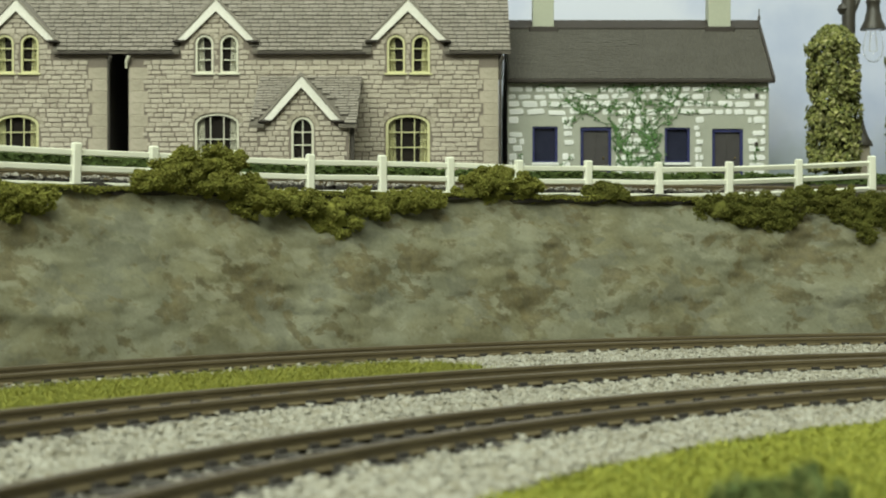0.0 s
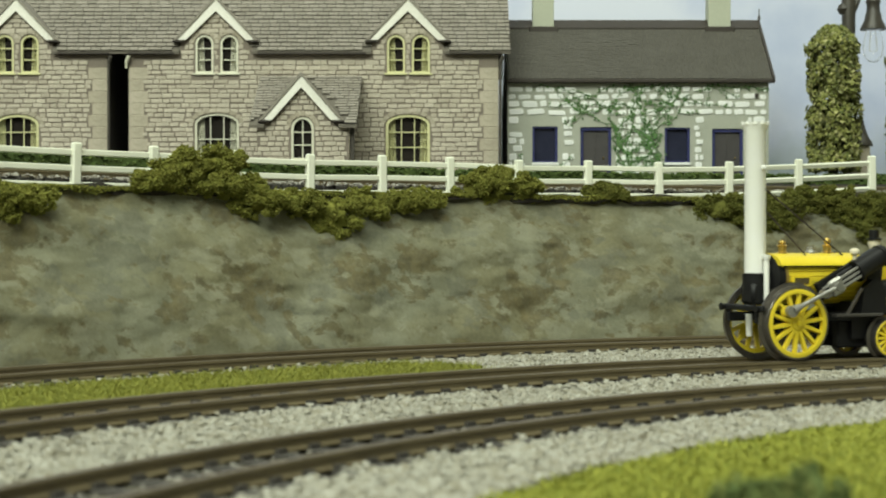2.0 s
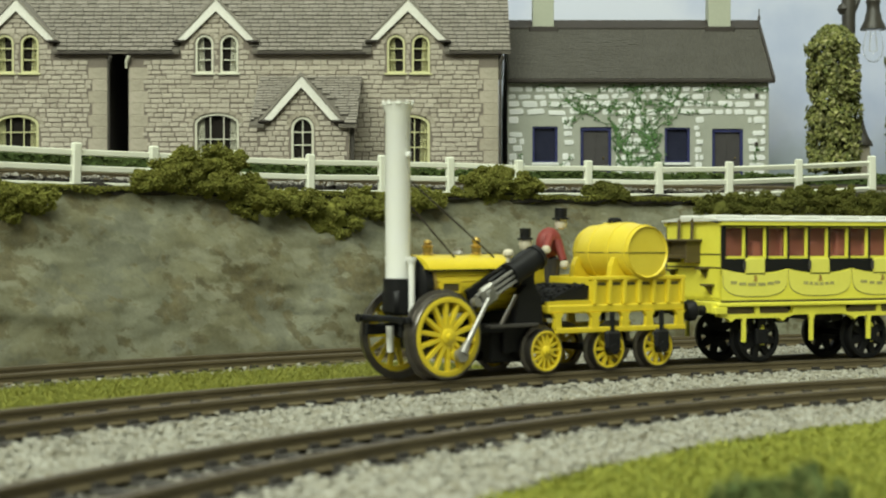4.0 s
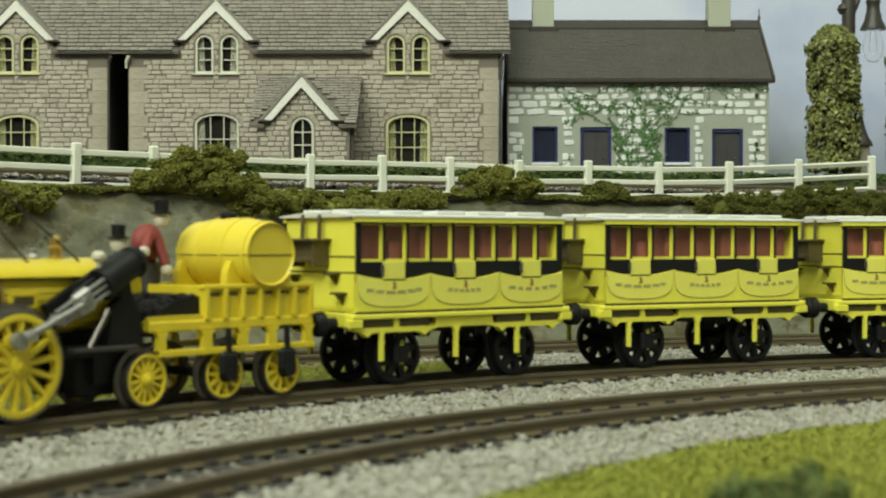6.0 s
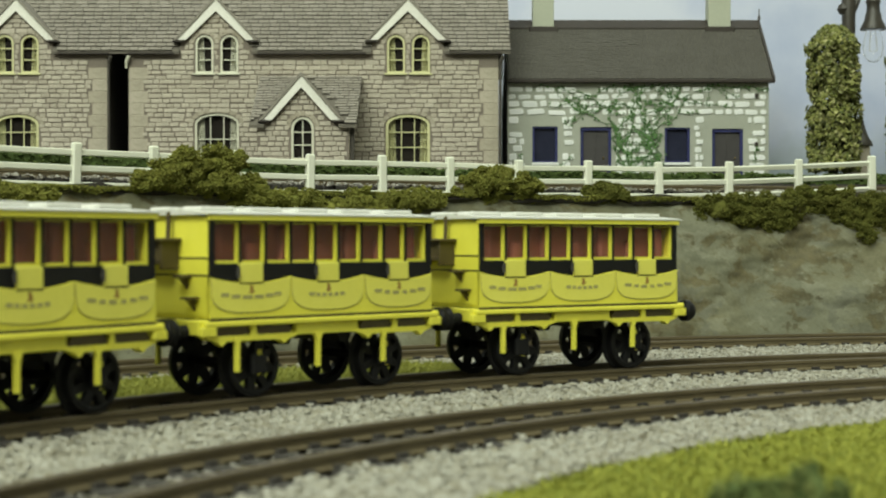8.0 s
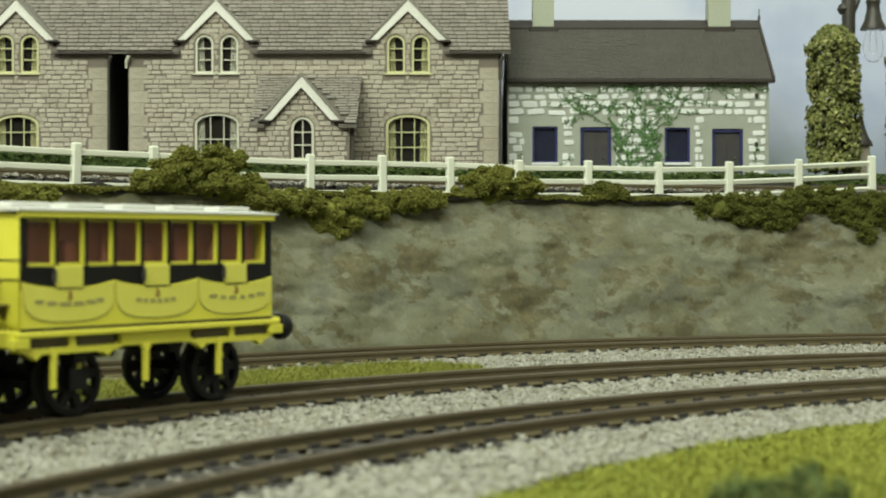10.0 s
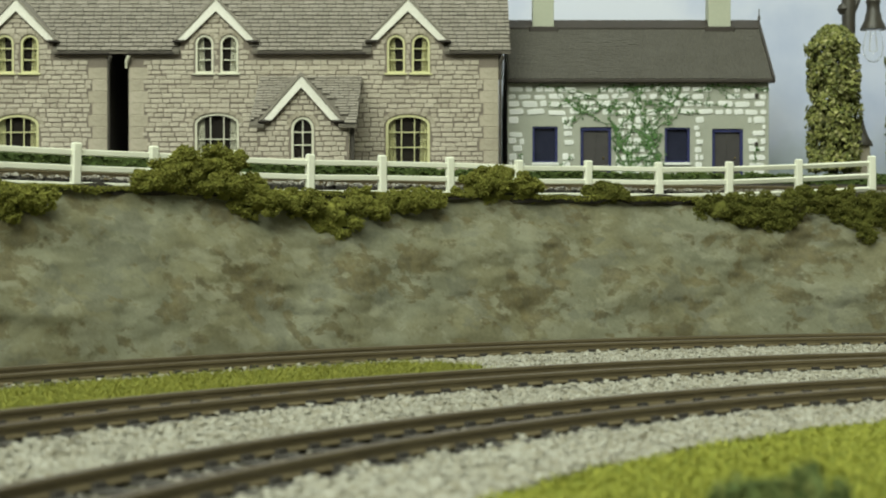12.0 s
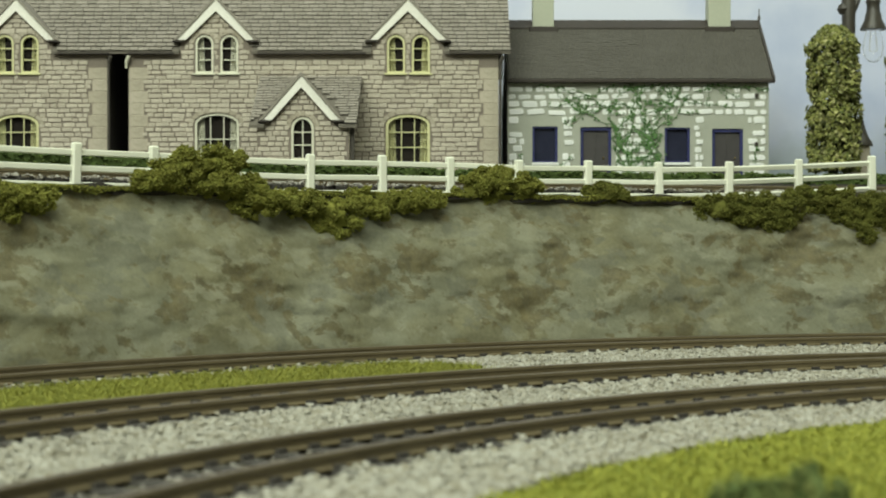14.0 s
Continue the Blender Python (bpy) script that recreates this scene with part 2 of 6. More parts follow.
M["bulb"] = clear_glass("bulb_glass", (0.97, 0.97, 0.96), 0.02, 1.16)


# ---- mesh helpers, in millimetres ----
def link_mesh(name, bm, mats, smooth=False):
    bm.transform(Matrix.Scale(MM, 4))
    bmesh.ops.recalc_face_normals(bm, faces=bm.faces)
    me = bpy.data.meshes.new(name)
    bm.to_mesh(me)
    bm.free()
    for m in (mats if isinstance(mats, (list, tuple)) else [mats]):
        me.materials.append(M[m])
    if smooth:
        me.shade_smooth()
        me.set_sharp_from_angle(angle=radians(38))
    return me


def part(name, bm, mats, parent=None, label="", smooth=False, at=None, kind=""):
    ob = new(name, link_mesh(name, bm, mats, smooth))
    ob.parent = parent
    if at is not None:
        ob.matrix_basis = at
    return tagged(ob, label, kind=kind)


def thing(name, label, category, group="", kind="", at=None):
    ob = new(name)
    ob.empty_display_size = 0.01
    if at is not None:
        ob.matrix_basis = at
    return tagged(ob, label, category, group, kind)


def pm(x, y, z, rx=0, ry=0, rz=0):
    return pose(x * MM, y * MM, z * MM, rx, ry, rz)


def box(bm, x0, x1, y0, y1, z0, z1, bevel=0.0, mi=0, m=None):
    made = bmesh.ops.create_cube(bm, size=1.0)["verts"]
    for v in made:
        v.co = Vector((x0 + (v.co.x + 0.5) * (x1 - x0), y0 + (v.co.y + 0.5) * (y1 - y0), z0 + (v.co.z + 0.5) * (z1 - z0)))
    faces = list({f for v in made for f in v.link_faces})
    for f in faces:
        f.material_index = mi
    if bevel:
        edges = list({e for v in made for e in v.link_edges})
        out = bmesh.ops.bevel(bm, geom=edges, offset=bevel, segments=1, affect="EDGES", material=-1)
        made = list({v for f in out["faces"] for v in f.verts} | {v for v in made if v.is_valid})
        faces = list({f for v in made for f in v.link_faces})
        for f in faces:
            f.material_index = mi
    if m is not None:
        bmesh.ops.transform(bm, matrix=m, verts=made)
    return made


def rod(bm, a, b, r0, r1=None, n=10, mi=0):
    a, b = Vector(a), Vector(b)
    d = b - a
    turn = Vector((0, 0, 1)).rotation_difference(d.normalized()).to_matrix().to_4x4()
    m = Matrix.Translation((a + b) / 2) @ turn
    made = bmesh.ops.create_cone(bm, cap_ends=True, segments=n, radius1=r0, radius2=r0 if r1 is None else r1, depth=d.length, matrix=m)["verts"]
    for f in {f for v in made for f in v.link_faces}:
        f.material_index = mi
    return made


def lathe(bm, prof, n=24, m=None, mi=0, closed=False):
    """Turn the profile of (radius, height) about z; m moves the result."""
    m = m or Matrix()
    rings = []
    for r, z in prof:
        if r < 1e-6:
            rings.append([bm.verts.new(m @ Vector((0, 0, z)))])
        else:
            rings.append([bm.verts.new(m @ Vector((r * math.cos(2 * math.pi * i / n), r * math.sin(2 * math.pi * i / n), z))) for i in range(n)])
    pairs = list(zip(rings, rings[1:] + ([rings[0]] if closed else [])))
    if not closed:
        pairs = pairs[:len(rings) - 1]
    for a, b in pairs:
        for i in range(n):
            j = (i + 1) % n
            if len(a) == 1 and len(b) == 1:
                continue
            if len(a) == 1:
                f = bm.faces.new((a[0], b[j], b[i]))
            elif len(b) == 1:
                f = bm.faces.new((a[i], a[j], b[0]))
            else:
                f = bm.faces.new((a[i], a[j], b[j], b[i]))
            f.material_index = mi


def slab(bm, outline, lo, hi, axis="y", mi=0):
    """A plate with the outline (two coordinates a point) between lo and hi along axis."""
    def at(p, d):
        return {"y": (p[0], d, p[1]), "x": (d, p[0], p[1]), "z": (p[0], p[1], d)}[axis]
    a = [bm.verts.new(at(p, lo)) for p in outline]
    b = [bm.verts.new(at(p, hi)) for p in outline]
    fs = [bm.faces.new(a), bm.faces.new(b[::-1])]
    for i in range(len(a)):
        j = (i + 1) % len(a)
        fs.append(bm.faces.new((a[i], b[i], b[j], a[j])))
    for f in fs:
        f.material_index = mi


def frame_plate(bm, outer, inner, lo, hi, axis="y", mi=0):
    """A plate with a hole: outer and inner outlines of as many points each."""
    def at(p, d):
        return {"y": (p[0], d, p[1]), "x": (d, p[0], p[1]), "z": (p[0], p[1], d)}[axis]
    rows = [[bm.verts.new(at(p, d)) for p in o] for o, d in ((outer, lo), (inner, lo), (inner, hi), (outer, hi))]
    n = len(outer)
    for k in range(4):
        a, b = rows[k], rows[(k + 1) % 4]
        for i in range(n):
            j = (i + 1) % n
            bm.faces.new((a[i], a[j], b[j], b[i])).material_index = mi


def chips(name, spots, size, mats, parent=None, label="", flat=0.7, seed=1, kind="stuff", crumbs=False):
    """Many small angular pieces in one mesh; spots are (x, y, z, scale); crumbs have four faces only."""
    rng = np.random.default_rng(seed)
    base = np.array([(1, 0, 0), (-0.5, 0.87, 0), (-0.5, -0.87, 0), (0.3, 0.5, 0.75), (-0.6, 0.1, 0.7), (0.2, -0.6, 0.65), (0, 0, -0.7)], float)
    tris = [(0, 1, 3), (1, 4, 3), (1, 2, 4), (2, 5, 4), (2, 0, 5), (0, 3, 5), (3, 4, 5), (1, 0, 6), (2, 1, 6), (0, 2, 6)]
    if crumbs:
        base = np.array([(1, 0, -0.35), (-0.5, 0.87, -0.35), (-0.5, -0.87, -0.35), (0, 0, 0.9)], float)
        tris = [(0, 1, 3), (1, 2, 3), (2, 0, 3), (0, 2, 1)]
    spots = np.asarray(spots, float)
    k = len(spots)
    corners = len(base)
    ang = rng.uniform(0, 2 * math.pi, (k, 3))
    co = base[None] * rng.uniform(0.65, 1.35, (k, corners, 1))
    c, s = np.cos(ang), np.sin(ang)
    x, y, z = co[..., 0], co[..., 1], co[..., 2]
    y, z = y * c[:, 1:2] - z * s[:, 1:2], y * s[:, 1:2] + z * c[:, 1:2]
    x, z = x * c[:, 2:3] - z * s[:, 2:3], x * s[:, 2:3] + z * c[:, 2:3]
    x, y = x * c[:, :1] - y * s[:, :1], x * s[:, :1] + y * c[:, :1]
    co = np.stack([x, y, z * flat], -1) * (size * spots[:, 3])[:, None, None] + spots[:, None, :3]
    faces = (np.array(tris)[None] + (np.arange(k) * corners)[:, None, None]).reshape(-1, 3)
    me = bpy.data.meshes.new(name)
    me.from_pydata((co.reshape(-1, 3) * MM).tolist(), [], faces.tolist())
    me.materials.append(M[mats])
    ob = new(name, me)
    ob.parent = parent
    return tagged(ob, label, kind=kind)


def blades(name, spots, length, width, mats, parent=None, label="", seed=1, lean=0.5, kind="stuff"):
    """Thin upright tufts: three-sided spikes that lean at random."""
    rng = np.random.default_rng(seed)
    spots = np.asarray(spots, float)
    k = len(spots)
    a = rng.uniform(0, 2 * math.pi, k)
    l = length * spots[:, 3] * rng.uniform(0.6, 1.3, k)
    tip = np.stack([rng.normal(0, lean, k) * l, rng.normal(0, lean, k) * l, l], -1)
    co = np.zeros((k, 4, 3))
    for i in range(3):
        co[:, i, 0], co[:, i, 1] = width * np.cos(a + i * 2.094), width * np.sin(a + i * 2.094)
    co[:, 3] = tip
    co += spots[:, None, :3]
    faces = (np.array([(0, 1, 3), (1, 2, 3), (2, 0, 3)])[None] + (np.arange(k) * 4)[:, None, None]).reshape(-1, 3)
    me = bpy.data.meshes.new(name)
    me.from_pydata((co.reshape(-1, 3) * MM).tolist(), [], faces.tolist())
    me.materials.append(M[mats])
    ob = new(name, me)
    ob.parent = parent
    return tagged(ob, label, kind=kind)

# ---- the large structure ----
S_LO, S_HI = 20.0, 520.0      # the stretch of arc on which the scenery is dressed
GROUND = -3.2                 # the scenic board, below the top of the rails


def build_ground():
    bm = bmesh.new()
    box(bm, -570, 570, -330, 752, GROUND - 18, GROUND)
    tagged(part("ground", bm, "board"), "pale gravelly scenic baseboard of a model railway", "ground", kind="structure")
    bm = bmesh.new()
    for x0, x1, y0, y1 in ((-1800, 1800, 1100, 1200), (-1800, 1800, -1600, -1500), (-1900, -1800, -1600, 1200), (1800, 1900, -1600, 1200)):
        box(bm, x0, x1, y0, y1, -750, 1500)
    tagged(part("wall_room", bm, "plaster"), "plain painted walls of the room round the layout", "wall", kind="structure")
    bm = bmesh.new()
    box(bm, -1900, 1900, -1600, 1200, 1500, 1560)
    tagged(part("ceiling", bm, "plaster"), "plain painted ceiling of the room", "ceiling", kind="structure")
    bm = bmesh.new()
    box(bm, -1900, 1900, -1600, 1200, -800, -750)
    tagged(part("floor", bm, "plaster"), "plain floor of the room under the layout", "floor", kind="structure")
    table = thing("trestle_table", "plain wooden table that carries the model railway board", "table")
    bm = bmesh.new()
    box(bm, -560, 560, -320, 744, GROUND - 40, GROUND - 18.2, 2.0)
    part("tabletop", bm, "quoin", table)
    for x in (-520, 520):
        for y in (-280, 700):
            bm = bmesh.new()
            box(bm, x - 22, x + 22, y - 22, y + 22, -750, GROUND - 40, 2.0)
            part("leg", bm, "quoin", table)
    bm = bmesh.new()
    box(bm, -570, 570, 690, 698, GROUND, 330)
    tagged(part("backdrop", bm, "sky"), "pale blue painted cloudy sky board behind the houses", "backdrop", kind="structure")


def rail_mesh(r, s0, s1, n=220):
    """A bullhead-like rail on the circle of radius r: foot, web and head, top at height 0."""
    prof = [(-1.25, -2.5), (1.25, -2.5), (1.25, -2.2), (0.4, -1.9), (0.4, -0.95), (0.62, -0.75), (0.62, -0.12), (0.45, 0.0), (-0.45, 0.0), (-0.62, -0.12), (-0.62, -0.75), (-0.4, -0.95), (-0.4, -1.9), (-1.25, -2.2)]
    bm = bmesh.new()
    rows = []
    for i in range(n + 1):
        s = s0 + (s1 - s0) * i / n
        rows.append([bm.verts.new((*ring(r + a, s), z)) for a, z in prof])
    k = len(prof)
    for a, b in zip(rows, rows[1:]):
        for i in range(k):
            j = (i + 1) % k
            bm.faces.new((a[i], a[j], b[j], b[i])).material_index = 1 if i in (6, 7, 8) else 0
    bm.faces.new(rows[0])
    bm.faces.new(rows[-1])
    return bm


def sleeper_mesh():
    bm = bmesh.new()
    box(bm, -1.55, 1.55, -14.5, 14.5, -3.9, -2.5, 0.2)
    for y in (-GAUGE / 2 - 0.6, GAUGE / 2 + 0.6):
        for d in (-1.5, 1.5):
            box(bm, -1.1, 1.1, y + d - 0.45, y + d + 0.45, -2.55, -1.75)
    return link_mesh("sleeper", bm, "sleeper")


SLEEPER = sleeper_mesh()
PITCH = 7.6


def build_track(r, label, s0, s1, group="model railway tracks", z=0.0):
    """A track at radius r, with its arc from s0 to s1 counted on the middle circle."""
    tr = thing("railway_track", label, "railway track", group, at=pm(0, 0, z))
    for k in (-1, 1):
        part("rail", rail_mesh(r + k * (GAUGE / 2 + 0.6), s0, s1), ["rail_side", "rail_top"], tr, smooth=True)
    count = int((s1 - s0) * r / R_MID / PITCH)
    for i in range(count):
        s = s0 + (i + 0.5) * (s1 - s0) / count
        x, y = ring(r, s)
        ob = new("sleeper", SLEEPER)
        ob.parent = tr
        ob.matrix_basis = pm(x, y, 0, 0, 0, math.degrees(s / R_MID) + 180 + random.uniform(-0.8, 0.8))
    return tr


def bed_spots(r0, r1, s0, s1, count, z, seed, keep=None, heap=0.6):
    rng = np.random.default_rng(seed)
    out = []
    while len(out) < count:
        r, s = rng.uniform(r0, r1), rng.uniform(s0, s1)
        if keep and not keep(r, s, rng):
            continue
        x, y = ring(r, s)
        out.append((x, y, z + rng.uniform(-0.3, heap), rng.uniform(0.6, 1.35)))
    return out


def wavy(s, a=0.0, size=24.0):
    return noise.noise(Vector((s / size, a, 0.3)))


GRASS_END = 226.0             # the strip between the back and the middle track ends here


def build_beds():
    def strip_zone(r, s):
        lo = R_MID + 13.5 + 1.0 * wavy(s, 1)
        hi = R_BACK - 16.5 - 2.5 * wavy(s, 2)
        return lo < r < hi and s > GRASS_END + 7 * wavy(r, 3, 9)

    def near_zone(r, s):
        edge = R_FRONT - 36 + 3 * wavy(s, 4, 30) - max(0.0, (s - 300) * 0.06)
        return r < edge and s < 440

    def free(r, s, rng):
        if strip_zone(r, s) or near_zone(r, s):
            return False
        for c in (R_FRONT, R_MID, R_BACK):
            d = abs(r - c)
            if d < GAUGE / 2 + 2.3:
                return rng.random() < 0.04
            if d < 15.2:
                return rng.random() < 0.03 + 0.5 * max(0.0, wavy(s, c + (1 if r > c else -1), 7))
        return True

    for k, (r0, r1, count, seed, size) in enumerate(((R_MID + 8, R_BACK + 16, 15500, 11, 0.74), (R_FRONT + 8, R_MID - 8, 18500, 12, 0.8), (R_FRONT - 60, R_FRONT - 8, 17000, 13, 0.84))):
        tagged(chips("ballast", bed_spots(r0, r1, 70, 480, count, GROUND + 0.35, seed, free), size, "ballast", label="loose pale granite ballast chips beside the rails"), category="ballast")
    spots = []
    for i, c in enumerate((R_FRONT, R_MID, R_BACK)):
        spots += bed_spots(c - 9, c + 9, 70, 480, (1500, 1900, 2000)[i], GROUND + 0.1, 20 + i, heap=0.3)
    tagged(chips("ballast", spots, 0.6, "ballast_grey", label="dull grey ballast chips between the rails"), category="ballast")

    def zone(fn):
        return lambda r, s, rng: fn(r, s)
    bm = bmesh.new()
    n = 70
    lo, hi = [], []
    for i in range(n + 1):
        s = GRASS_END + 4 + (480 - GRASS_END - 4) * i / n
        lo.append(bm.verts.new((*ring(R_MID + 14.5 + wavy(s, 1), s), GROUND + 0.5)))
        hi.append(bm.verts.new((*ring(R_BACK - 18.5 - 2.5 * wavy(s, 2), s), GROUND + 0.6)))
    for i in range(n):
        bm.faces.new((lo[i], lo[i + 1], hi[i + 1], hi[i]))
    strip = tagged(part("grass_strip", bm, "grass_mat_dull"), "strip of olive yellow-green grass between the tracks", "grass", kind="stuff")
    blades("grass_blades", bed_spots(R_MID + 10, R_BACK - 10, GRASS_END - 12, 480, 26000, GROUND + 0.4, 31, zone(strip_zone), 0.3), 1.3, 0.19, "grass_dull", strip, "short static grass fibres", 5, 0.9)
    bm = bmesh.new()
    rows = []
    for i in range(61):
        s = -60 + 520 * i / 60
        edge = R_FRONT - 37 + 3 * wavy(s, 4, 30) - max(0.0, (s - 300) * 0.06)
        rows.append([bm.verts.new((*ring(r, s), GROUND + 0.4 + 0.5 * wavy(s + r, 8, 14))) for r in np.linspace(edge, 120, 30)])
    for a, b in zip(rows, rows[1:]):
        for j in range(29):
            bm.faces.new((a[j], a[j + 1], b[j + 1], b[j]))
    lawn = tagged(part("grass_bank", bm, "grass_mat", smooth=True), "bright yellow-green grass in front of the tracks", "grass", kind="stuff")
    blades("grass_blades", bed_spots(R_FRONT - 130, R_FRONT - 28, 170, 440, 60000, GROUND + 0.3, 32, zone(near_zone), 0.3), 0.8, 0.26, "grass", lawn, "short static grass fibres", 6, 1.1)


CLIFF_TOP = 45.5


def cliff_point(s, v):
    """A point of the rock face: v runs from its foot (0) to its brow (1)."""
    r = R_BACK + 14.5 + 22.0 * v ** 1.2
    z = GROUND + (CLIFF_TOP - GROUND) * v
    x, y = ring(r, s)
    p = Vector((x / 26.0, y / 26.0, z / 20.0))
    d = 3.2 * noise.fractal(p, 1.0, 2.0, 5) + 1.2 * noise.noise(p * 1.9) + 0.7 * abs(noise.noise(p * 4.3)) + 0.25 * noise.noise(p * 9)
    d *= min(1.0, 0.25 + 2.2 * v) * min(1.0, 0.4 + 3 * (1 - v))
    x, y = ring(r - d, s)
    return x, y, z + (0.8 * noise.noise(p * 1.7) if v > 0.02 else 0)


def build_cliff():
    bm = bmesh.new()
    ns, nv = 400, 70
    rows = [[bm.verts.new(cliff_point(-90 + 640 * i / ns, j / nv)) for i in range(ns + 1)] for j in range(nv + 1)]
    for a, b in zip(rows, rows[1:]):
        for i in range(ns):
            bm.faces.new((a[i], a[i + 1], b[i + 1], b[i]))
    tagged(part("rock_face", bm, "rock", smooth=True), "grey-green painted plaster rock face with brown patches behind the tracks", "cliff", kind="structure")
    # the upper ground: the brow, the bed of the upper line and the village level behind it
    prof = [(R_BACK + 35, CLIFF_TOP - 2.0), (R_BACK + 34.6, CLIFF_TOP - 1.6), (R_BACK + 35, CLIFF_TOP + 0.2), (R_FENCE + 5, CLIFF_TOP + 0.4), (R_FENCE + 8, CLIFF_TOP + 2.2), (R_FENCE + 34, CLIFF_TOP + 2.4), (R_FENCE + 42, 53.0), (R_FENCE + 180, 53.0)]
    bm = bmesh.new()
    rows = []
    for r, z in prof:
        edge = 1.0 if r < R_FENCE - 4 else 0.0
        rows.append([bm.verts.new((*ring(r + edge * 2.6 * wavy(700 * i / 240, 3.3, 8), -120 + 700 * i / 240), z + (0.5 + 0.9 * edge) * wavy(700 * i / 240, z, 18 - 11 * edge))) for i in range(241)])
    for a, b in zip(rows, rows[1:]):
        for i in range(240):
            bm.faces.new((a[i], a[i + 1], b[i + 1], b[i]))
    tagged(part("ground_upper", bm, "soil", smooth=True), "dark earth terrace above the rock face, undercut shade in its colour", "ground", kind="structure")


def build_fence():
    """Posts a pitch apart along the brow, three rails in each bay, and a free end at the lamp."""
    fence = thing("rail_fence", "cream three-rail plastic fence along the brow of the rock face", "fence")
    stations = [(66.8, 3.4), (88.1, 1.9), (108.4, 0.7), (128.6, 0.1), (149.3, 0.2), (169.2, -0.2), (188.2, 0.1), (206.9, 0.0), (226.4, -0.4), (246.6, -0.2), (266.3, 0.1), (284.8, 0.1), (304.0, 0.3), (323.5, 0.6)]
    base = CLIFF_TOP - 0.8
    bm = bmesh.new()
    box(bm, -1.35, 1.35, -1.1, 1.1, -2.0, 13.1, 0.42)
    post = link_mesh("post", bm, "fence")
    pts = []
    for s, dz in stations:
        x, y = ring(R_FENCE, s)
        pts.append((Vector((x, y, base + dz)), s))
        ob = new("post", post)
        ob.parent = fence
        ob.matrix_basis = pm(x, y, base + dz, random.uniform(-1.5, 1.5), random.uniform(-1.5, 1.5), math.degrees(s / R_MID) + 180)
    for (a, _), (b, _) in zip(pts, pts[1:]):
        for h in (10.4, 5.9, 1.2):
            d = b - a
            bm = bmesh.new()
            sag = random.uniform(-0.12, 0.12)
            box(bm, -0.2, d.length + 0.2, -0.55, 0.55, -0.85, 0.85, 0.2)
            turn = Vector((1, 0, 0)).rotation_difference(d.normalized()).to_matrix().to_4x4()
            bm.transform(Matrix.Translation(a + Vector((0, 0, h + sag))) @ turn)
            part("rail", bm, "fence", fence)


def clump_spots(blobs, count, seed):
    """Spots in small ragged clumps that sit on lumpy ellipsoids (x, y, z, rx, ry, rz)."""
    rng = np.random.default_rng(seed)
    area = np.array([b[3] * b[4] * b[5] for b in blobs]) ** 0.67
    out = []
    for b, share in zip(blobs, area / area.sum()):
        clumps = max(8, int(1.15 * (b[3] * b[4] * b[5]) ** 0.67))
        each = max(20, int(share * count / clumps))
        for c in range(clumps):
            v = rng.normal(size=3)
            v[1] = -abs(v[1]) if rng.random() < 0.72 else v[1]
            v /= np.linalg.norm(v)
            lump = rng.uniform(0.7, 1.1) * (1 + 0.35 * noise.noise(Vector((v[0] * 1.8 + b[0], v[1] * 1.8, v[2] * 1.8 + seed))))
            centre = np.array([b[0] + v[0] * b[3] * lump, b[1] + v[1] * b[4] * lump, b[2] + v[2] * b[5] * lump])
            rad = rng.uniform(0.9, 2.3)
            d = rng.normal(size=(each, 3))
            d /= np.linalg.norm(d, axis=1)[:, None]
            q = rad * rng.uniform(0.2, 1.0, each) ** 0.45
            for w, k in zip(d, q):
                k *= 1 + 0.5 * noise.noise(Vector((w[0] * 2.4 + c, w[1] * 2.4, w[2] * 2.4 + seed)))
                out.append((centre[0] + w[0] * k * 1.15, centre[1] + w[1] * k, centre[2] + w[2] * k * 0.9, rng.uniform(0.5, 1.5)))
    return out


def bush(name, label, blobs, count, size, mat, seed):
    """Clump foliage: a dark core of lumps under many small ragged tufts."""
    b = thing(name, label, "bush")
    bm = bmesh.new()
    for q in blobs:
        made = bmesh.ops.create_icosphere(bm, subdivisions=2, radius=1.0)["verts"]
        for v in made:
            k = 0.62 * (1 + 0.3 * noise.noise(v.co * 2.0 + Vector((q[0], q[1], seed))))
            v.co = Vector((q[0] + v.co.x * q[3] * k, q[1] + v.co.y * q[4] * k, q[2] + v.co.z * q[5] * k))
    part("core", bm, mat, b, smooth=True)
    chips("foliage", clump_spots(blobs, 2 * count, seed), size, mat, b, flat=0.85, seed=seed, crumbs=True)
    return b


def along(r, s, z, ra, rr, rz):
    """An ellipsoid on the circle of radius r (near enough lengthwise to the brow)."""
    x, y = ring(r, s)
    return (x, y, z, ra, rr, rz)


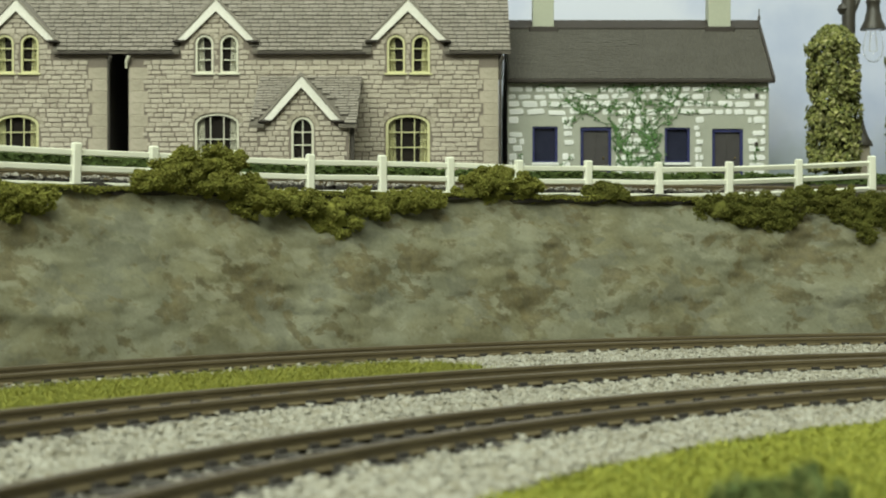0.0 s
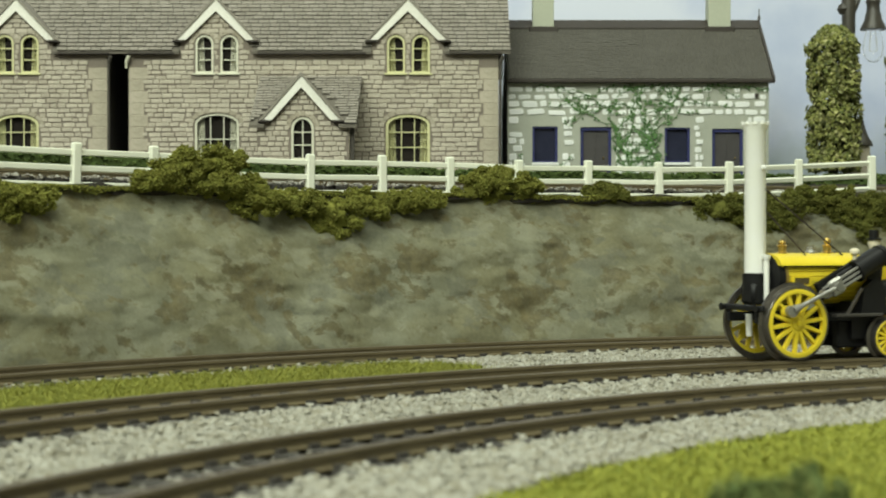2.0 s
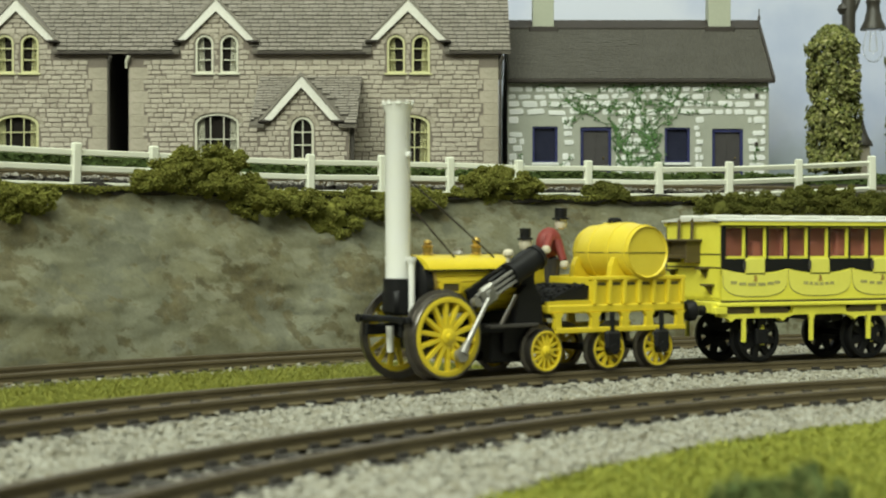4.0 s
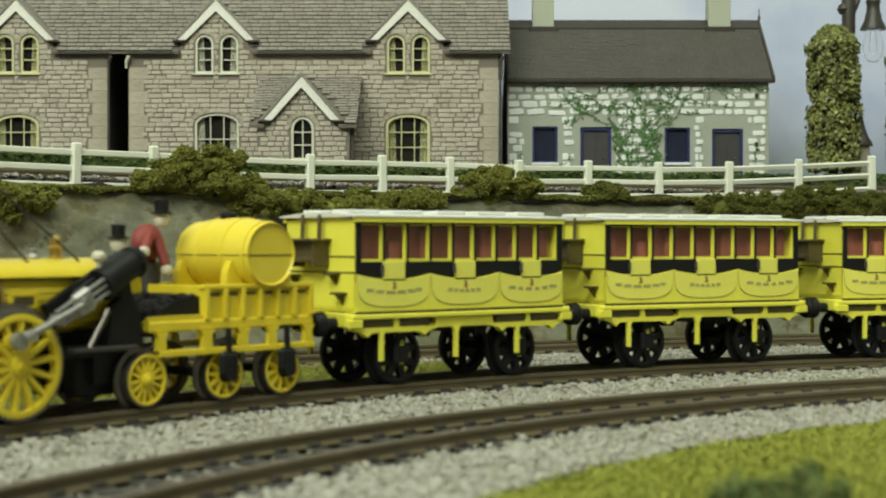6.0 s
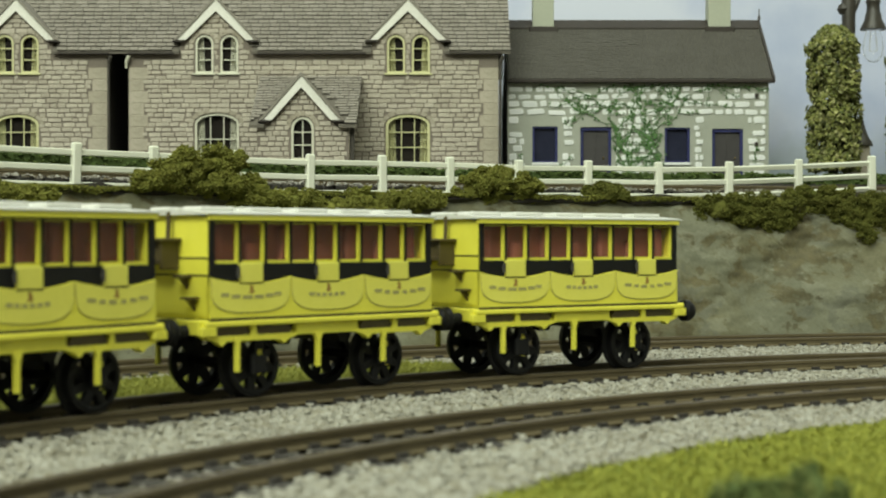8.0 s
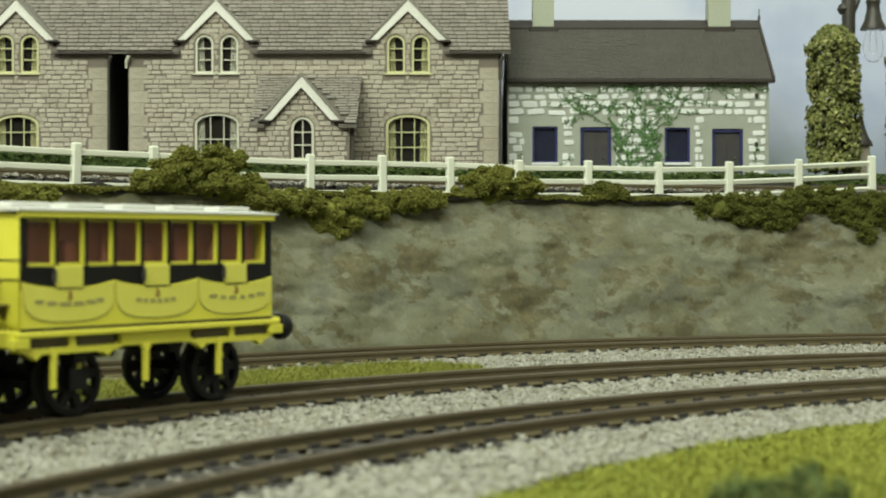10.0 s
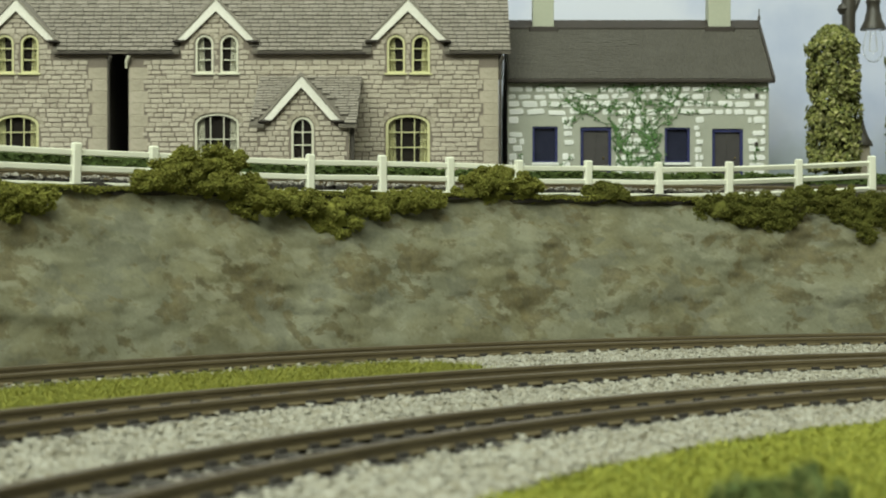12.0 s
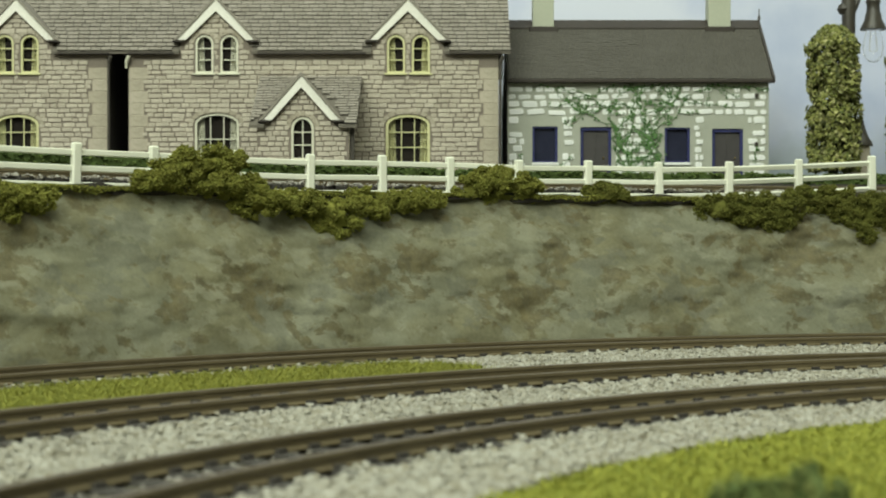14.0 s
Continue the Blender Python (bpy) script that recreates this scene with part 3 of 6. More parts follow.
def build_bushes():
    F = "foam"
    bush("bush", "large olive-green foam bush leaning over the fence on the brow", [along(502, 268, 48.5, 4.6, 5, 4.2), along(502, 272.5, 47.2, 3.0, 4, 2.6), along(503, 261, 51.4, 5.4, 6, 5.2), along(503, 253.5, 52.4, 5.8, 6, 5.4), along(503, 249, 53.2, 3.2, 5, 4.6), along(502, 256, 47, 8.5, 6, 3.8), along(501, 246, 46.4, 3.8, 5, 3.8)], 20000, 0.36, F, 41)
    bush("bush", "olive-green foam growth hanging over the rock face", [along(498.8, 247, 41.5, 9, 3.6, 4.5), along(499.8, 237, 42, 9, 3.6, 4), along(497.8, 228, 39, 9, 3.6, 5.5), along(496.8, 225, 36.5, 5.5, 3.6, 4.5), along(498.8, 217, 41.5, 9, 3.6, 4.5), along(499.8, 206, 42.5, 8, 3.6, 3.2), along(500.8, 199, 43.5, 6, 3.6, 2.4)], 22000, 0.36, F, 42)
    bush("bush", "rounded olive-green foam bush against the fence", [along(504, 183, 48, 8, 6, 5), along(504, 177, 49.5, 8, 6, 4.8), along(503, 171, 47.5, 6, 5, 4)], 13000, 0.36, F, 43)
    bush("bush", "small olive foam bush below the fence, shade in its colour", [along(505, 149, 47.5, 5, 4, 3.2), along(504, 145, 46.5, 5, 4, 2.4)], 6000, 0.38, "foam_olive", 44)
    bush("bush", "broad olive foam bush on the edge of the rock, shade in its colour", [along(498.8, 111, 38.6, 8, 4, 5.0), along(498.8, 101, 39.4, 8, 4, 5.0), along(498.8, 116, 41, 9, 3.6, 5.5), along(498.8, 107, 40.5, 10, 3.6, 6.5), along(498.8, 98, 42.5, 8, 3.6, 4.5)], 17000, 0.36, "foam_olive", 45)
    bush("bush", "ragged olive foam bush spilling down the rock, shade in its colour", [along(498.8, 73, 40.5, 9, 4, 6.0), along(498.4, 64, 37.0, 7, 4, 6.0), along(499, 84, 43.5, 6, 4, 4.0), along(500.8, 90, 46.5, 8, 3.6, 3.4), along(499.8, 80, 45, 9, 3.6, 5.5), along(497.8, 78, 38, 8, 3.6, 6), along(496.8, 76, 33, 6, 3.6, 5.5), along(499.8, 68, 43, 9, 3.6, 6), along(499.8, 60, 45, 8, 3.6, 5)], 22000, 0.36, "foam_olive", 46)
    bush("bush", "dark olive foam bush on the brow near the gap", [along(499.8, 300, 41, 8, 3.6, 4.5), along(499.8, 308, 41.5, 9, 3.6, 5.5), along(500.8, 318, 43, 9, 3.6, 5)], 13000, 0.36, F, 47)
    rng = np.random.default_rng(48)
    spots = []
    for i in range(42000):
        s = rng.uniform(40, 340)
        deep = rng.uniform(-1.0, 9.0) if rng.random() < 0.4 else rng.uniform(-1.0, 1.6)
        x, y = ring(R_BACK + 35 + 2.6 * wavy(s + 120, 3.3, 8) + deep, s)
        drop = 1.0 + 1.6 * wavy(s, 6, 7)
        spots.append((x, y, CLIFF_TOP - 0.5 - max(0.0, drop) * rng.random() + 0.9 * rng.random(), rng.uniform(0.4, 1.4)))
    tagged(chips("brow_turf", spots, 0.36, "foam", label="olive-green turf along the brow under the fence", seed=48, crumbs=True), category="turf")
    bush("bush", "dark blue-green foam bush on the near grass", [(31.8, 150, 3.0, 3.9, 4, 4.8), (36.6, 151, 4.6, 2.3, 3.4, 4.4), (39.6, 150, 0.2, 3.2, 4, 4.0), (34.5, 150, -0.8, 5.0, 4, 3.9)], 3600, 0.6, "foam_dark", 49)


def build_upper_line():
    """The line behind the fence, its stones, and the clipped hedge in front of the houses."""
    tr = build_track(R_FENCE + 20, "brown model railway track behind the fence", -20, 330, "model railway tracks", 50.6)
    rng = np.random.default_rng(50)
    spots = []
    for i in range(5000):
        s = rng.uniform(20, 320)
        x, y = ring(rng.uniform(R_FENCE + 5.5, R_FENCE + 33), s)
        spots.append((x, y, CLIFF_TOP + 2.6 + rng.uniform(0, 0.8), rng.uniform(0.6, 1.5)))
    tagged(chips("ballast", spots, 0.8, "ballast_grey", label="dull ballast stones round the upper line", seed=50), category="ballast")
    for s0, s1, z1, label in ((222, 330, 57.4, "tall clipped dark green hedge below the stone house"), (150, 222, 56.2, "low clipped dark green hedge by the porch"), (40, 150, 56.4, "low dark green hedge along the white cottage")):
        h = thing("hedge", label, "hedge")
        spots = []
        for i in range(int((s1 - s0) * 26)):
            s = rng.uniform(s0, s1)
            x, y = ring(R_FENCE + 44 + rng.uniform(-3, 3), s)
            spots.append((x, y, rng.uniform(52.0, z1) + 0.8 * wavy(s, 9, 6), rng.uniform(0.6, 1.3)))
        chips("foliage", spots, 0.95, "hedge", h, seed=51)
        bm = bmesh.new()
        n = 24
        ends = []
        for i in range(n + 1):
            s = s0 + (s1 - s0) * i / n
            ends.append([bm.verts.new((*ring(R_FENCE + 44 + dr, s), z)) for dr, z in ((-2.6, 52), (-2.4, z1 - 0.6), (2.4, z1 - 0.6), (2.6, 52))])
        for a, b in zip(ends, ends[1:]):
            for i in range(4):
                j = (i + 1) % 4
                bm.faces.new((a[i], a[j], b[j], b[i]))
        bm.faces.new(ends[0])
        bm.faces.new(ends[-1])
        part("core", bm, "hedge", h)


def build_tree():
    """A clipped columnar tree of small leaves round a thin trunk."""
    tree = thing("columnar_tree", "tall clipped column of small yellow-green leaves on a thin trunk", "tree", "columnar trees")
    cx, cy = 152.5, 600.0
    bm = bmesh.new()
    rod(bm, (cx, cy, 51), (cx + 0.6, cy, 84), 1.9, 1.2, 8)
    rod(bm, (cx + 0.6, cy, 84), (cx - 0.4, cy, 112), 1.2, 0.4, 8)
    part("trunk", bm, "sleeper", tree)
    rng = np.random.default_rng(61)
    for k in range(16):
        z = rng.uniform(62, 108)
        a = rng.uniform(0, 6.28)
        bm = bmesh.new()
        rod(bm, (cx, cy, z), (cx + 7 * math.cos(a), cy + 7 * math.sin(a), z + 4), 0.5, 0.15, 5)
        part("limb", bm, "sleeper", tree)
    verts, faces = [], []
    for k in range(8500):
        z = rng.uniform(58, 114.5)
        cap = min(1.0, math.sqrt(max(0.02, (115.5 - z) / 9)))
        a = rng.uniform(0, 2 * math.pi)
        rad = 10.4 * cap * (1 + 0.17 * noise.noise(Vector((a * 1.6, z / 7, 3)))) * rng.uniform(0.72, 1.0)
        if noise.noise(Vector((math.cos(a) * 2.2, math.sin(a) * 2.2, z / 5.5))) < -0.16:
            rad *= rng.uniform(0.5, 0.8)
        c = Vector((cx + rad * math.cos(a), cy + rad * math.sin(a), z))
        out = Vector((math.cos(a), math.sin(a), 0.4)) + Vector(rng.normal(0, 0.5, 3))
        t = out.cross(Vector(rng.normal(0, 1, 3))).normalized()
        u = t.cross(out).normalized()
        w, l = rng.uniform(0.45, 1.1), rng.uniform(0.6, 1.4)
        i = len(verts)
        nrm = out.normalized()
        verts += [c - u * l, c + t * w - nrm * 0.3, c + u * l, c - t * w - nrm * 0.3, c + nrm * 0.35]
        faces += [(i, i + 1, i + 4), (i + 1, i + 2, i + 4), (i + 2, i + 3, i + 4), (i + 3, i, i + 4)]
    me = bpy.data.meshes.new("crown")
    me.from_pydata([v * MM for v in verts], [], faces)
    me.materials.append(M["leaf"])
    crown = new("crown", me)
    crown.parent = tree
    tagged(crown, "small yellow-green leaves", kind="stuff")
    copy_thing(tree, pm(43.0, 40.0, 0))


def build_lamp():
    """An old street lamp: a post behind the tree, a curled arm and a hanging clear bulb under a black cap."""
    lamp = thing("street_lamp", "black ornamental street lamp with a clear hanging bulb", "lamp")
    y = 625.0
    bm = bmesh.new()
    lathe(bm, [(0, 50), (4.6, 50), (4.6, 54), (2.4, 57), (2.2, 62), (3.8, 64), (4.0, 67), (3.2, 70), (1.7, 74), (1.5, 92), (2.3, 94), (2.3, 97), (2.2, 99), (2.6, 112), (2.9, 128), (2.6, 130), (2.0, 133), (0, 134)], 14, Matrix.Translation((165.0, y, 0)))
    part("post", bm, "lamp_post", lamp, smooth=True)
    bm = bmesh.new()
    pts = [(165.5, y, 116), (166.5, y, 124), (169.5, y, 131), (174, y, 133.5), (177, y, 130)]
    for a, b in zip(pts, pts[1:]):
        rod(bm, a, b, 1.5, 1.35, 8)
    lathe(bm, [(0, -2.6), (1.9, -1.9), (2.7, 0), (1.9, 1.9), (0, 2.6)], 12, Matrix.Translation((163.0, y, 125)))
    part("arm", bm, "lamp_post", lamp, smooth=True)
    bm = bmesh.new()
    lathe(bm, [(0, 134), (2.4, 134), (2.6, 129), (3.1, 128), (2.6, 127), (2.8, 123.5), (3.2, 123), (3.4, 121), (5.2, 117.3), (5.2, 116.6), (0, 117.0)], 18, Matrix.Translation((175.0, y, 0)))
    part("cap", bm, "lamp_post", lamp, smooth=True)
    bm = bmesh.new()
    lathe(bm, [(2.6, 116.8), (3.6, 113.5), (4.1, 109.5), (3.5, 106.0), (2.0, 103.9), (0, 103.3)], 18, Matrix.Translation((175.0, y, 0)))
    part("bulb", bm, "bulb", lamp, "clear glass bulb", smooth=True).visible_shadow = False
    bm = bmesh.new()
    rod(bm, (174.2, y, 116.8), (173.6, y, 108), 0.12)
    rod(bm, (175.8, y, 116.8), (176.4, y, 108), 0.12)
    rod(bm, (173.6, y, 108), (176.4, y, 108), 0.12)
    part("filament", bm, "steel", lamp)
    hut = thing("stone_pillar", "brown pillar with a dark curved top beside the tree", "pillar")
    bm = bmesh.new()
    box(bm, 162.5, 169.0, 607, 613, 51, 68.5, 0.4)
    part("shaft", bm, "quoin", hut)
    bm = bmesh.new()
    lathe(bm, [(0, 79), (1.0, 78.5), (1.8, 75), (3.2, 71.5), (4.6, 69.4), (4.6, 68.4), (0, 68.4)], 16, Matrix.Translation((166.0, 610, 0)))
    part("cap", bm, "lamp_post", hut, smooth=True)


build_ground()
build_track(R_MID, "brown model railway track that carries the train, in pale ballast", -262, 900)
build_track(R_FRONT, "curved brown model railway track beside the grass bank", -200, 640)
build_track(R_BACK, "curved brown model railway track at the foot of the rock face", -120, 560)
build_beds()
build_cliff()
build_fence()
build_bushes()
build_upper_line()
build_tree()
build_lamp()

# ---- houses, drawn in units of about a fifth of a millimetre, x along the front, y to the back, z up ----
def arch(a0, a1, b0, b1, rise, n=8):
    """An opening's outline: straight jambs and an arched head that rises by rise."""
    if rise <= 0:
        return [(a0, b0), (a1, b0), (a1, b1), (a0, b1)]
    out = [(a0, b0), (a1, b0)]
    half, mid = (a1 - a0) / 2, (a0 + a1) / 2
    for i in range(n + 1):
        q = math.pi * i / n
        out.append((mid + half * math.cos(q), b1 - rise + rise * math.sin(q)))
    return out


def grown(outline, d):
    a = [p[0] for p in outline]
    b = [p[1] for p in outline]
    ma, mb = (min(a) + max(a)) / 2, (min(b) + max(b)) / 2
    ka, kb = (max(a) - min(a)) / 2, (max(b) - min(b)) / 2
    return [(ma + (p[0] - ma) * (ka + d) / ka, mb + (p[1] - mb) * (kb + d) / kb) for p in outline]


def pierced(bm, outer, holes, lo, hi, axis="y", mi=0):
    """A wall with openings that go through it."""
    def at(p, d):
        return (p[0], d, p[1]) if axis == "y" else (d, p[0], p[1])
    loops = []
    edges = []
    for o in [outer] + holes:
        vs = [bm.verts.new(at(p, lo)) for p in o]
        es = [bm.edges.new((vs[i], vs[(i + 1) % len(vs)])) for i in range(len(vs))]
        loops.append(vs)
        edges += es
    geo = bmesh.ops.triangle_fill(bm, edges=edges, use_beauty=True)["geom"]
    faces = [g for g in geo if isinstance(g, bmesh.types.BMFace)]
    back = {}
    for vs in loops:
        for v in vs:
            back[v] = bm.verts.new(v.co + (Vector((0, hi - lo, 0)) if axis == "y" else Vector((hi - lo, 0, 0))))
    for f in faces:
        f.material_index = mi
        bm.faces.new([back[v] for v in reversed(f.verts)]).material_index = mi
    for vs in loops:
        for i in range(len(vs)):
            a, b = vs[i], vs[(i + 1) % len(vs)]
            bm.faces.new((a, b, back[b], back[a])).material_index = mi


def upart(u, name, bm, mats, parent, label="", smooth=False, kind="", at=None):
    bm.transform(Matrix.Scale(u, 4))
    return part(name, bm, mats, parent, label, smooth, at, kind)


def stone_unit(name, mat):
    """A block one unit wide and high, proud of the wall, with a chamfered face."""
    bm = bmesh.new()
    back = [bm.verts.new((x, 0.15, z)) for x, z in ((0, 0), (1, 0), (1, 1), (0, 1))]
    mid = [bm.verts.new((x, -0.7, z)) for x, z in ((0.01, 0.03), (0.99, 0.02), (1, 0.97), (0.02, 0.98))]
    front = [bm.verts.new((x, -1.0, z)) for x, z in ((0.06, 0.14), (0.94, 0.12), (0.95, 0.86), (0.05, 0.88))]
    for p, q in ((back, mid), (mid, front)):
        for i in range(4):
            j = (i + 1) % 4
            bm.faces.new((p[i], p[j], q[j], q[i]))
    bm.faces.new(front)
    return link_mesh(name, bm, mat)


def rubble_unit(name, mat):
    """A whitewashed block one unit wide and high with clipped, uneven corners."""
    bm = bmesh.new()
    outline = ((0.1, 0.0), (0.86, 0.03), (1.0, 0.2), (0.97, 0.78), (0.88, 1.0), (0.14, 0.96), (0.0, 0.8), (0.03, 0.24))
    rings = []
    for k, d in ((1.0, 0.15), (1.0, -0.6), (0.86, -1.0)):
        rings.append([bm.verts.new((0.5 + (x - 0.5) * k, d, 0.5 + (z - 0.5) * k)) for x, z in outline])
    for p, q in zip(rings, rings[1:]):
        for i in range(8):
            j = (i + 1) % 8
            bm.faces.new((p[i], p[j], q[j], q[i]))
    bm.faces.new(rings[-1])
    return link_mesh(name, bm, mat)


STONE, QUOIN, WHITE_STONE = stone_unit("stone", "stone"), stone_unit("quoin", "quoin"), rubble_unit("white_stone", "white_stone")


def lay_stone(mesh, name, u, parent, a, b, w, h, depth, y=0.0, tilt=0.0):
    ob = new(name, mesh)
    ob.parent = parent
    ob.matrix_basis = Matrix.LocRotScale((a * u * MM, y * u * MM, b * u * MM), Euler((0, radians(tilt), 0)), (w * u, depth * u, h * u))
    return ob


def joined_stones(name, u, parent, rows, depth, mat, y=0.0):
    """The same blocks joined into one mesh; rows of (a, b, w, h)."""
    verts, faces = [], []
    rng = np.random.default_rng(len(rows))
    for a, b, w, h in rows:
        i = len(verts)
        c = min(1.0, 0.12 * h)
        a, b, w, h = a + rng.uniform(-0.5, 0.5), b + rng.uniform(-0.6, 0.6), w + rng.uniform(-0.8, 0.4), h + rng.uniform(-1.0, 0.3)
        for x, z, d in ((0, 0, 0.15), (w, 0, 0.15), (w, h, 0.15), (0, h, 0.15), (0, 0, -0.7), (w, 0, -0.7), (w, h, -0.7), (0, h, -0.7), (c, c, -1), (w - c, c, -1), (w - c, h - c, -1), (c, h - c, -1)):
            verts.append(((a + x + rng.uniform(-0.55, 0.55)) * u * MM, (y + d * depth) * u * MM, (b + z + rng.uniform(-0.55, 0.55)) * u * MM))
        for k in (0, 4):
            for m in range(4):
                n = (m + 1) % 4
                faces.append((i + k + m, i + k + n, i + k + 4 + n, i + k + 4 + m))
        faces.append((i + 8, i + 9, i + 10, i + 11))
    me = bpy.data.meshes.new(name)
    me.from_pydata(verts, [], faces)
    me.materials.append(M[mat])
    ob = new(name, me)
    ob.parent = parent
    return tagged(ob, kind="stuff")


def courses(rng, a0, a1, b0, b1, blocked, course=8.8, lo=11, hi=27, gap=1.5, limit=None):
    """Rows of blocks in courses, cut where blocked(a, b) is true at their middle or ends."""
    rows = []
    b = b0
    while b < b1 - 3:
        h = min(course * rng.uniform(0.86, 1.14), b1 - b)
        a = a0 - rng.uniform(0, 12)
        while a < a1:
            w = rng.uniform(lo, hi)
            x0, x1 = max(a, a0), min(a + w, a1)
            steps = np.linspace(x0 + 0.5, x1 - 0.5, 9)
            free = [q for q in steps if not blocked(q, b + h * 0.15) and not blocked(q, b + h * 0.85)]
            if free and max(free) - min(free) > 4 and len(free) * (x1 - x0) / 9 > (max(free) - min(free)) * 0.8:
                x0, x1 = min(free) - 0.5, max(free) + 0.5
                rows.append((x0, b, x1 - x0 - gap, h - gap))
            a += w
        b += h
    return rows


def slate_unit():
    """A slate one unit wide and long, thick at its lower edge."""
    bm = bmesh.new()
    p = [bm.verts.new(c) for c in ((0, 0, 0.1), (1, 0, 0.1), (0.02, 0, 1), (0.98, 0.01, 1), (0, 1, 0.35), (1, 1, 0.35))]
    for f in ((0, 1, 3, 2), (2, 3, 5, 4), (0, 2, 4), (1, 5, 3)):
        bm.faces.new([p[i] for i in f])
    return link_mesh("slate", bm, "slate")


SLATE = slate_unit()


def slates(name, u, parent, x0, x1, y0, z0, y1, z1, mat, pitch=9.0, width=15.0, seed=3, skip=None, label="", singles=0, lap=0.86, thick=1.0):
    """Overlapping slates on the slope from the eaves (y0, z0) to the ridge (y1, z1)."""
    rng = np.random.default_rng(seed)
    d = Vector((0, y1 - y0, z1 - z0))
    length = d.length
    d.normalize()
    up = Vector((0, -d.z, d.y))
    verts, faces, laid = [], [], 0
    turn = Matrix((Vector((1, 0, 0)), d, up)).transposed()
    rows = int(length / pitch)
    for j in range(rows):
        x = x0 - (j % 2) * width * 0.5
        while x < x1:
            w = width * rng.uniform(0.75, 1.25)
            a, b = max(x, x0), min(x + w - 1.4, x1)
            x += w
            if b - a < 2 or (skip and skip((a + b) / 2, j * pitch / length * (z1 - z0) + z0)):
                continue
            i = len(verts)
            t = rng.uniform(1.3, 2.1) * thick
            s = j * pitch + rng.uniform(-0.5, 0.5) * thick
            if laid < singles:
                laid += 1
                ob = new("slate", SLATE)
                ob.parent = parent
                p = (Vector((a, y0, z0)) + d * s) * u * MM
                ob.matrix_basis = Matrix.Translation(p) @ turn.to_4x4() @ Matrix.Diagonal(((b - a) * u, pitch * lap * u, t * u, 1))
                continue
            for q, h in ((s, 0.2), (s, t), (s + pitch * lap, t * 0.6)):
                for xx in (a, b):
                    p = Vector((xx, y0, z0)) + d * q + up * h
                    verts.append(tuple(p * u * MM))
            faces += [(i, i + 1, i + 3, i + 2), (i + 2, i + 3, i + 5, i + 4), (i, i + 2, i + 4), (i + 1, i + 5, i + 3)]
    me = bpy.data.meshes.new(name)
    me.from_pydata(verts, [], faces)
    me.materials.append(M[mat])
    ob = new(name, me)
    ob.parent = parent
    return tagged(ob, label, kind="stuff")


def window(u, parent, a0, a1, b0, b1, rise, cols, rows, paint, curtain=None, y=0.0, recess=5.0, frame_w=5.0, drapes=0.17, sides=(0, 1)):
    """A recessed window: arched frame, dark panes behind glazing bars, sill, and drapes where it has them."""
    out = arch(a0, a1, b0, b1, rise)
    inn = grown(out, -frame_w)
    bm = bmesh.new()
    frame_plate(bm, out, inn, y + 1.0, y + recess + 2)
    w = upart(u, "window", bm, paint, parent)
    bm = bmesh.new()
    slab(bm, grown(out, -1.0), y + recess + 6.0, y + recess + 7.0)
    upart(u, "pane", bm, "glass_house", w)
    ia0, ia1 = min(p[0] for p in inn), max(p[0] for p in inn)
    ib0, ib1 = min(p[1] for p in inn), max(p[1] for p in inn)
    for i in range(1, cols):
        x = ia0 + (ia1 - ia0) * i / cols
        bm = bmesh.new()
        box(bm, x - 0.9, x + 0.9, y + recess - 1, y + recess + 2, ib0, ib1 - rise * 0.1)
        upart(u, "glazing_bar", bm, paint, w)
    for j in range(1, rows):
        z = ib0 + (ib1 - ib0) * j / rows
        bm = bmesh.new()
        box(bm, ia0, ia1, y + recess - 0.6, y + recess + 1.6, z - 0.9, z + 0.9)
        upart(u, "glazing_bar", bm, paint, w)
    bm = bmesh.new()
    box(bm, a0 - 4, a1 + 4, y - 4, y + 6, b0 - 3.5, b0, 0.8)
    upart(u, "window_sill", bm, paint, w)
    if curtain:
        for side in sides:
            bm = bmesh.new()
            n = 7
            wide = (ia1 - ia0) * drapes
            strip = []
            for i in range(n + 1):
                x = (ia0 + wide * i / n) if side == 0 else (ia1 - wide * i / n)
                dy = 0.8 * math.sin(i * 2.2)
                strip.append((bm.verts.new((x + (2 if side == 0 else -2) * (i == n), y + recess + 4.2 + dy, ib0)), bm.verts.new((x, y + recess + 4.2 + dy, ib1 - 1))))
            for (p, q), (r, s) in zip(strip, strip[1:]):
                bm.faces.new((p, r, s, q))
            bmesh.ops.solidify(bm, geom=bm.faces[:], thickness=0.5)
            upart(u, "curtain", bm, curtain, w)
    # cut stones round the head
    if rise > 0:
        n = 9
        half, mid = (a1 - a0) / 2, (a0 + a1) / 2
        for i in range(n):
            bm = bmesh.new()
            q0, q1 = math.pi * (i + 0.06) / n, math.pi * (i + 0.94) / n
            pts = []
            for q, k in ((q0, 1.5), (q1, 1.5), (q1, 9.5), (q0, 9.5)):
                pts.append((mid + (half + k) * math.cos(q), b1 - rise + (rise + k) * math.sin(q)))
            slab(bm, pts, y - 1.3, y + 1.0)
            upart(u, "arch_stone", bm, "quoin", w)
    return w


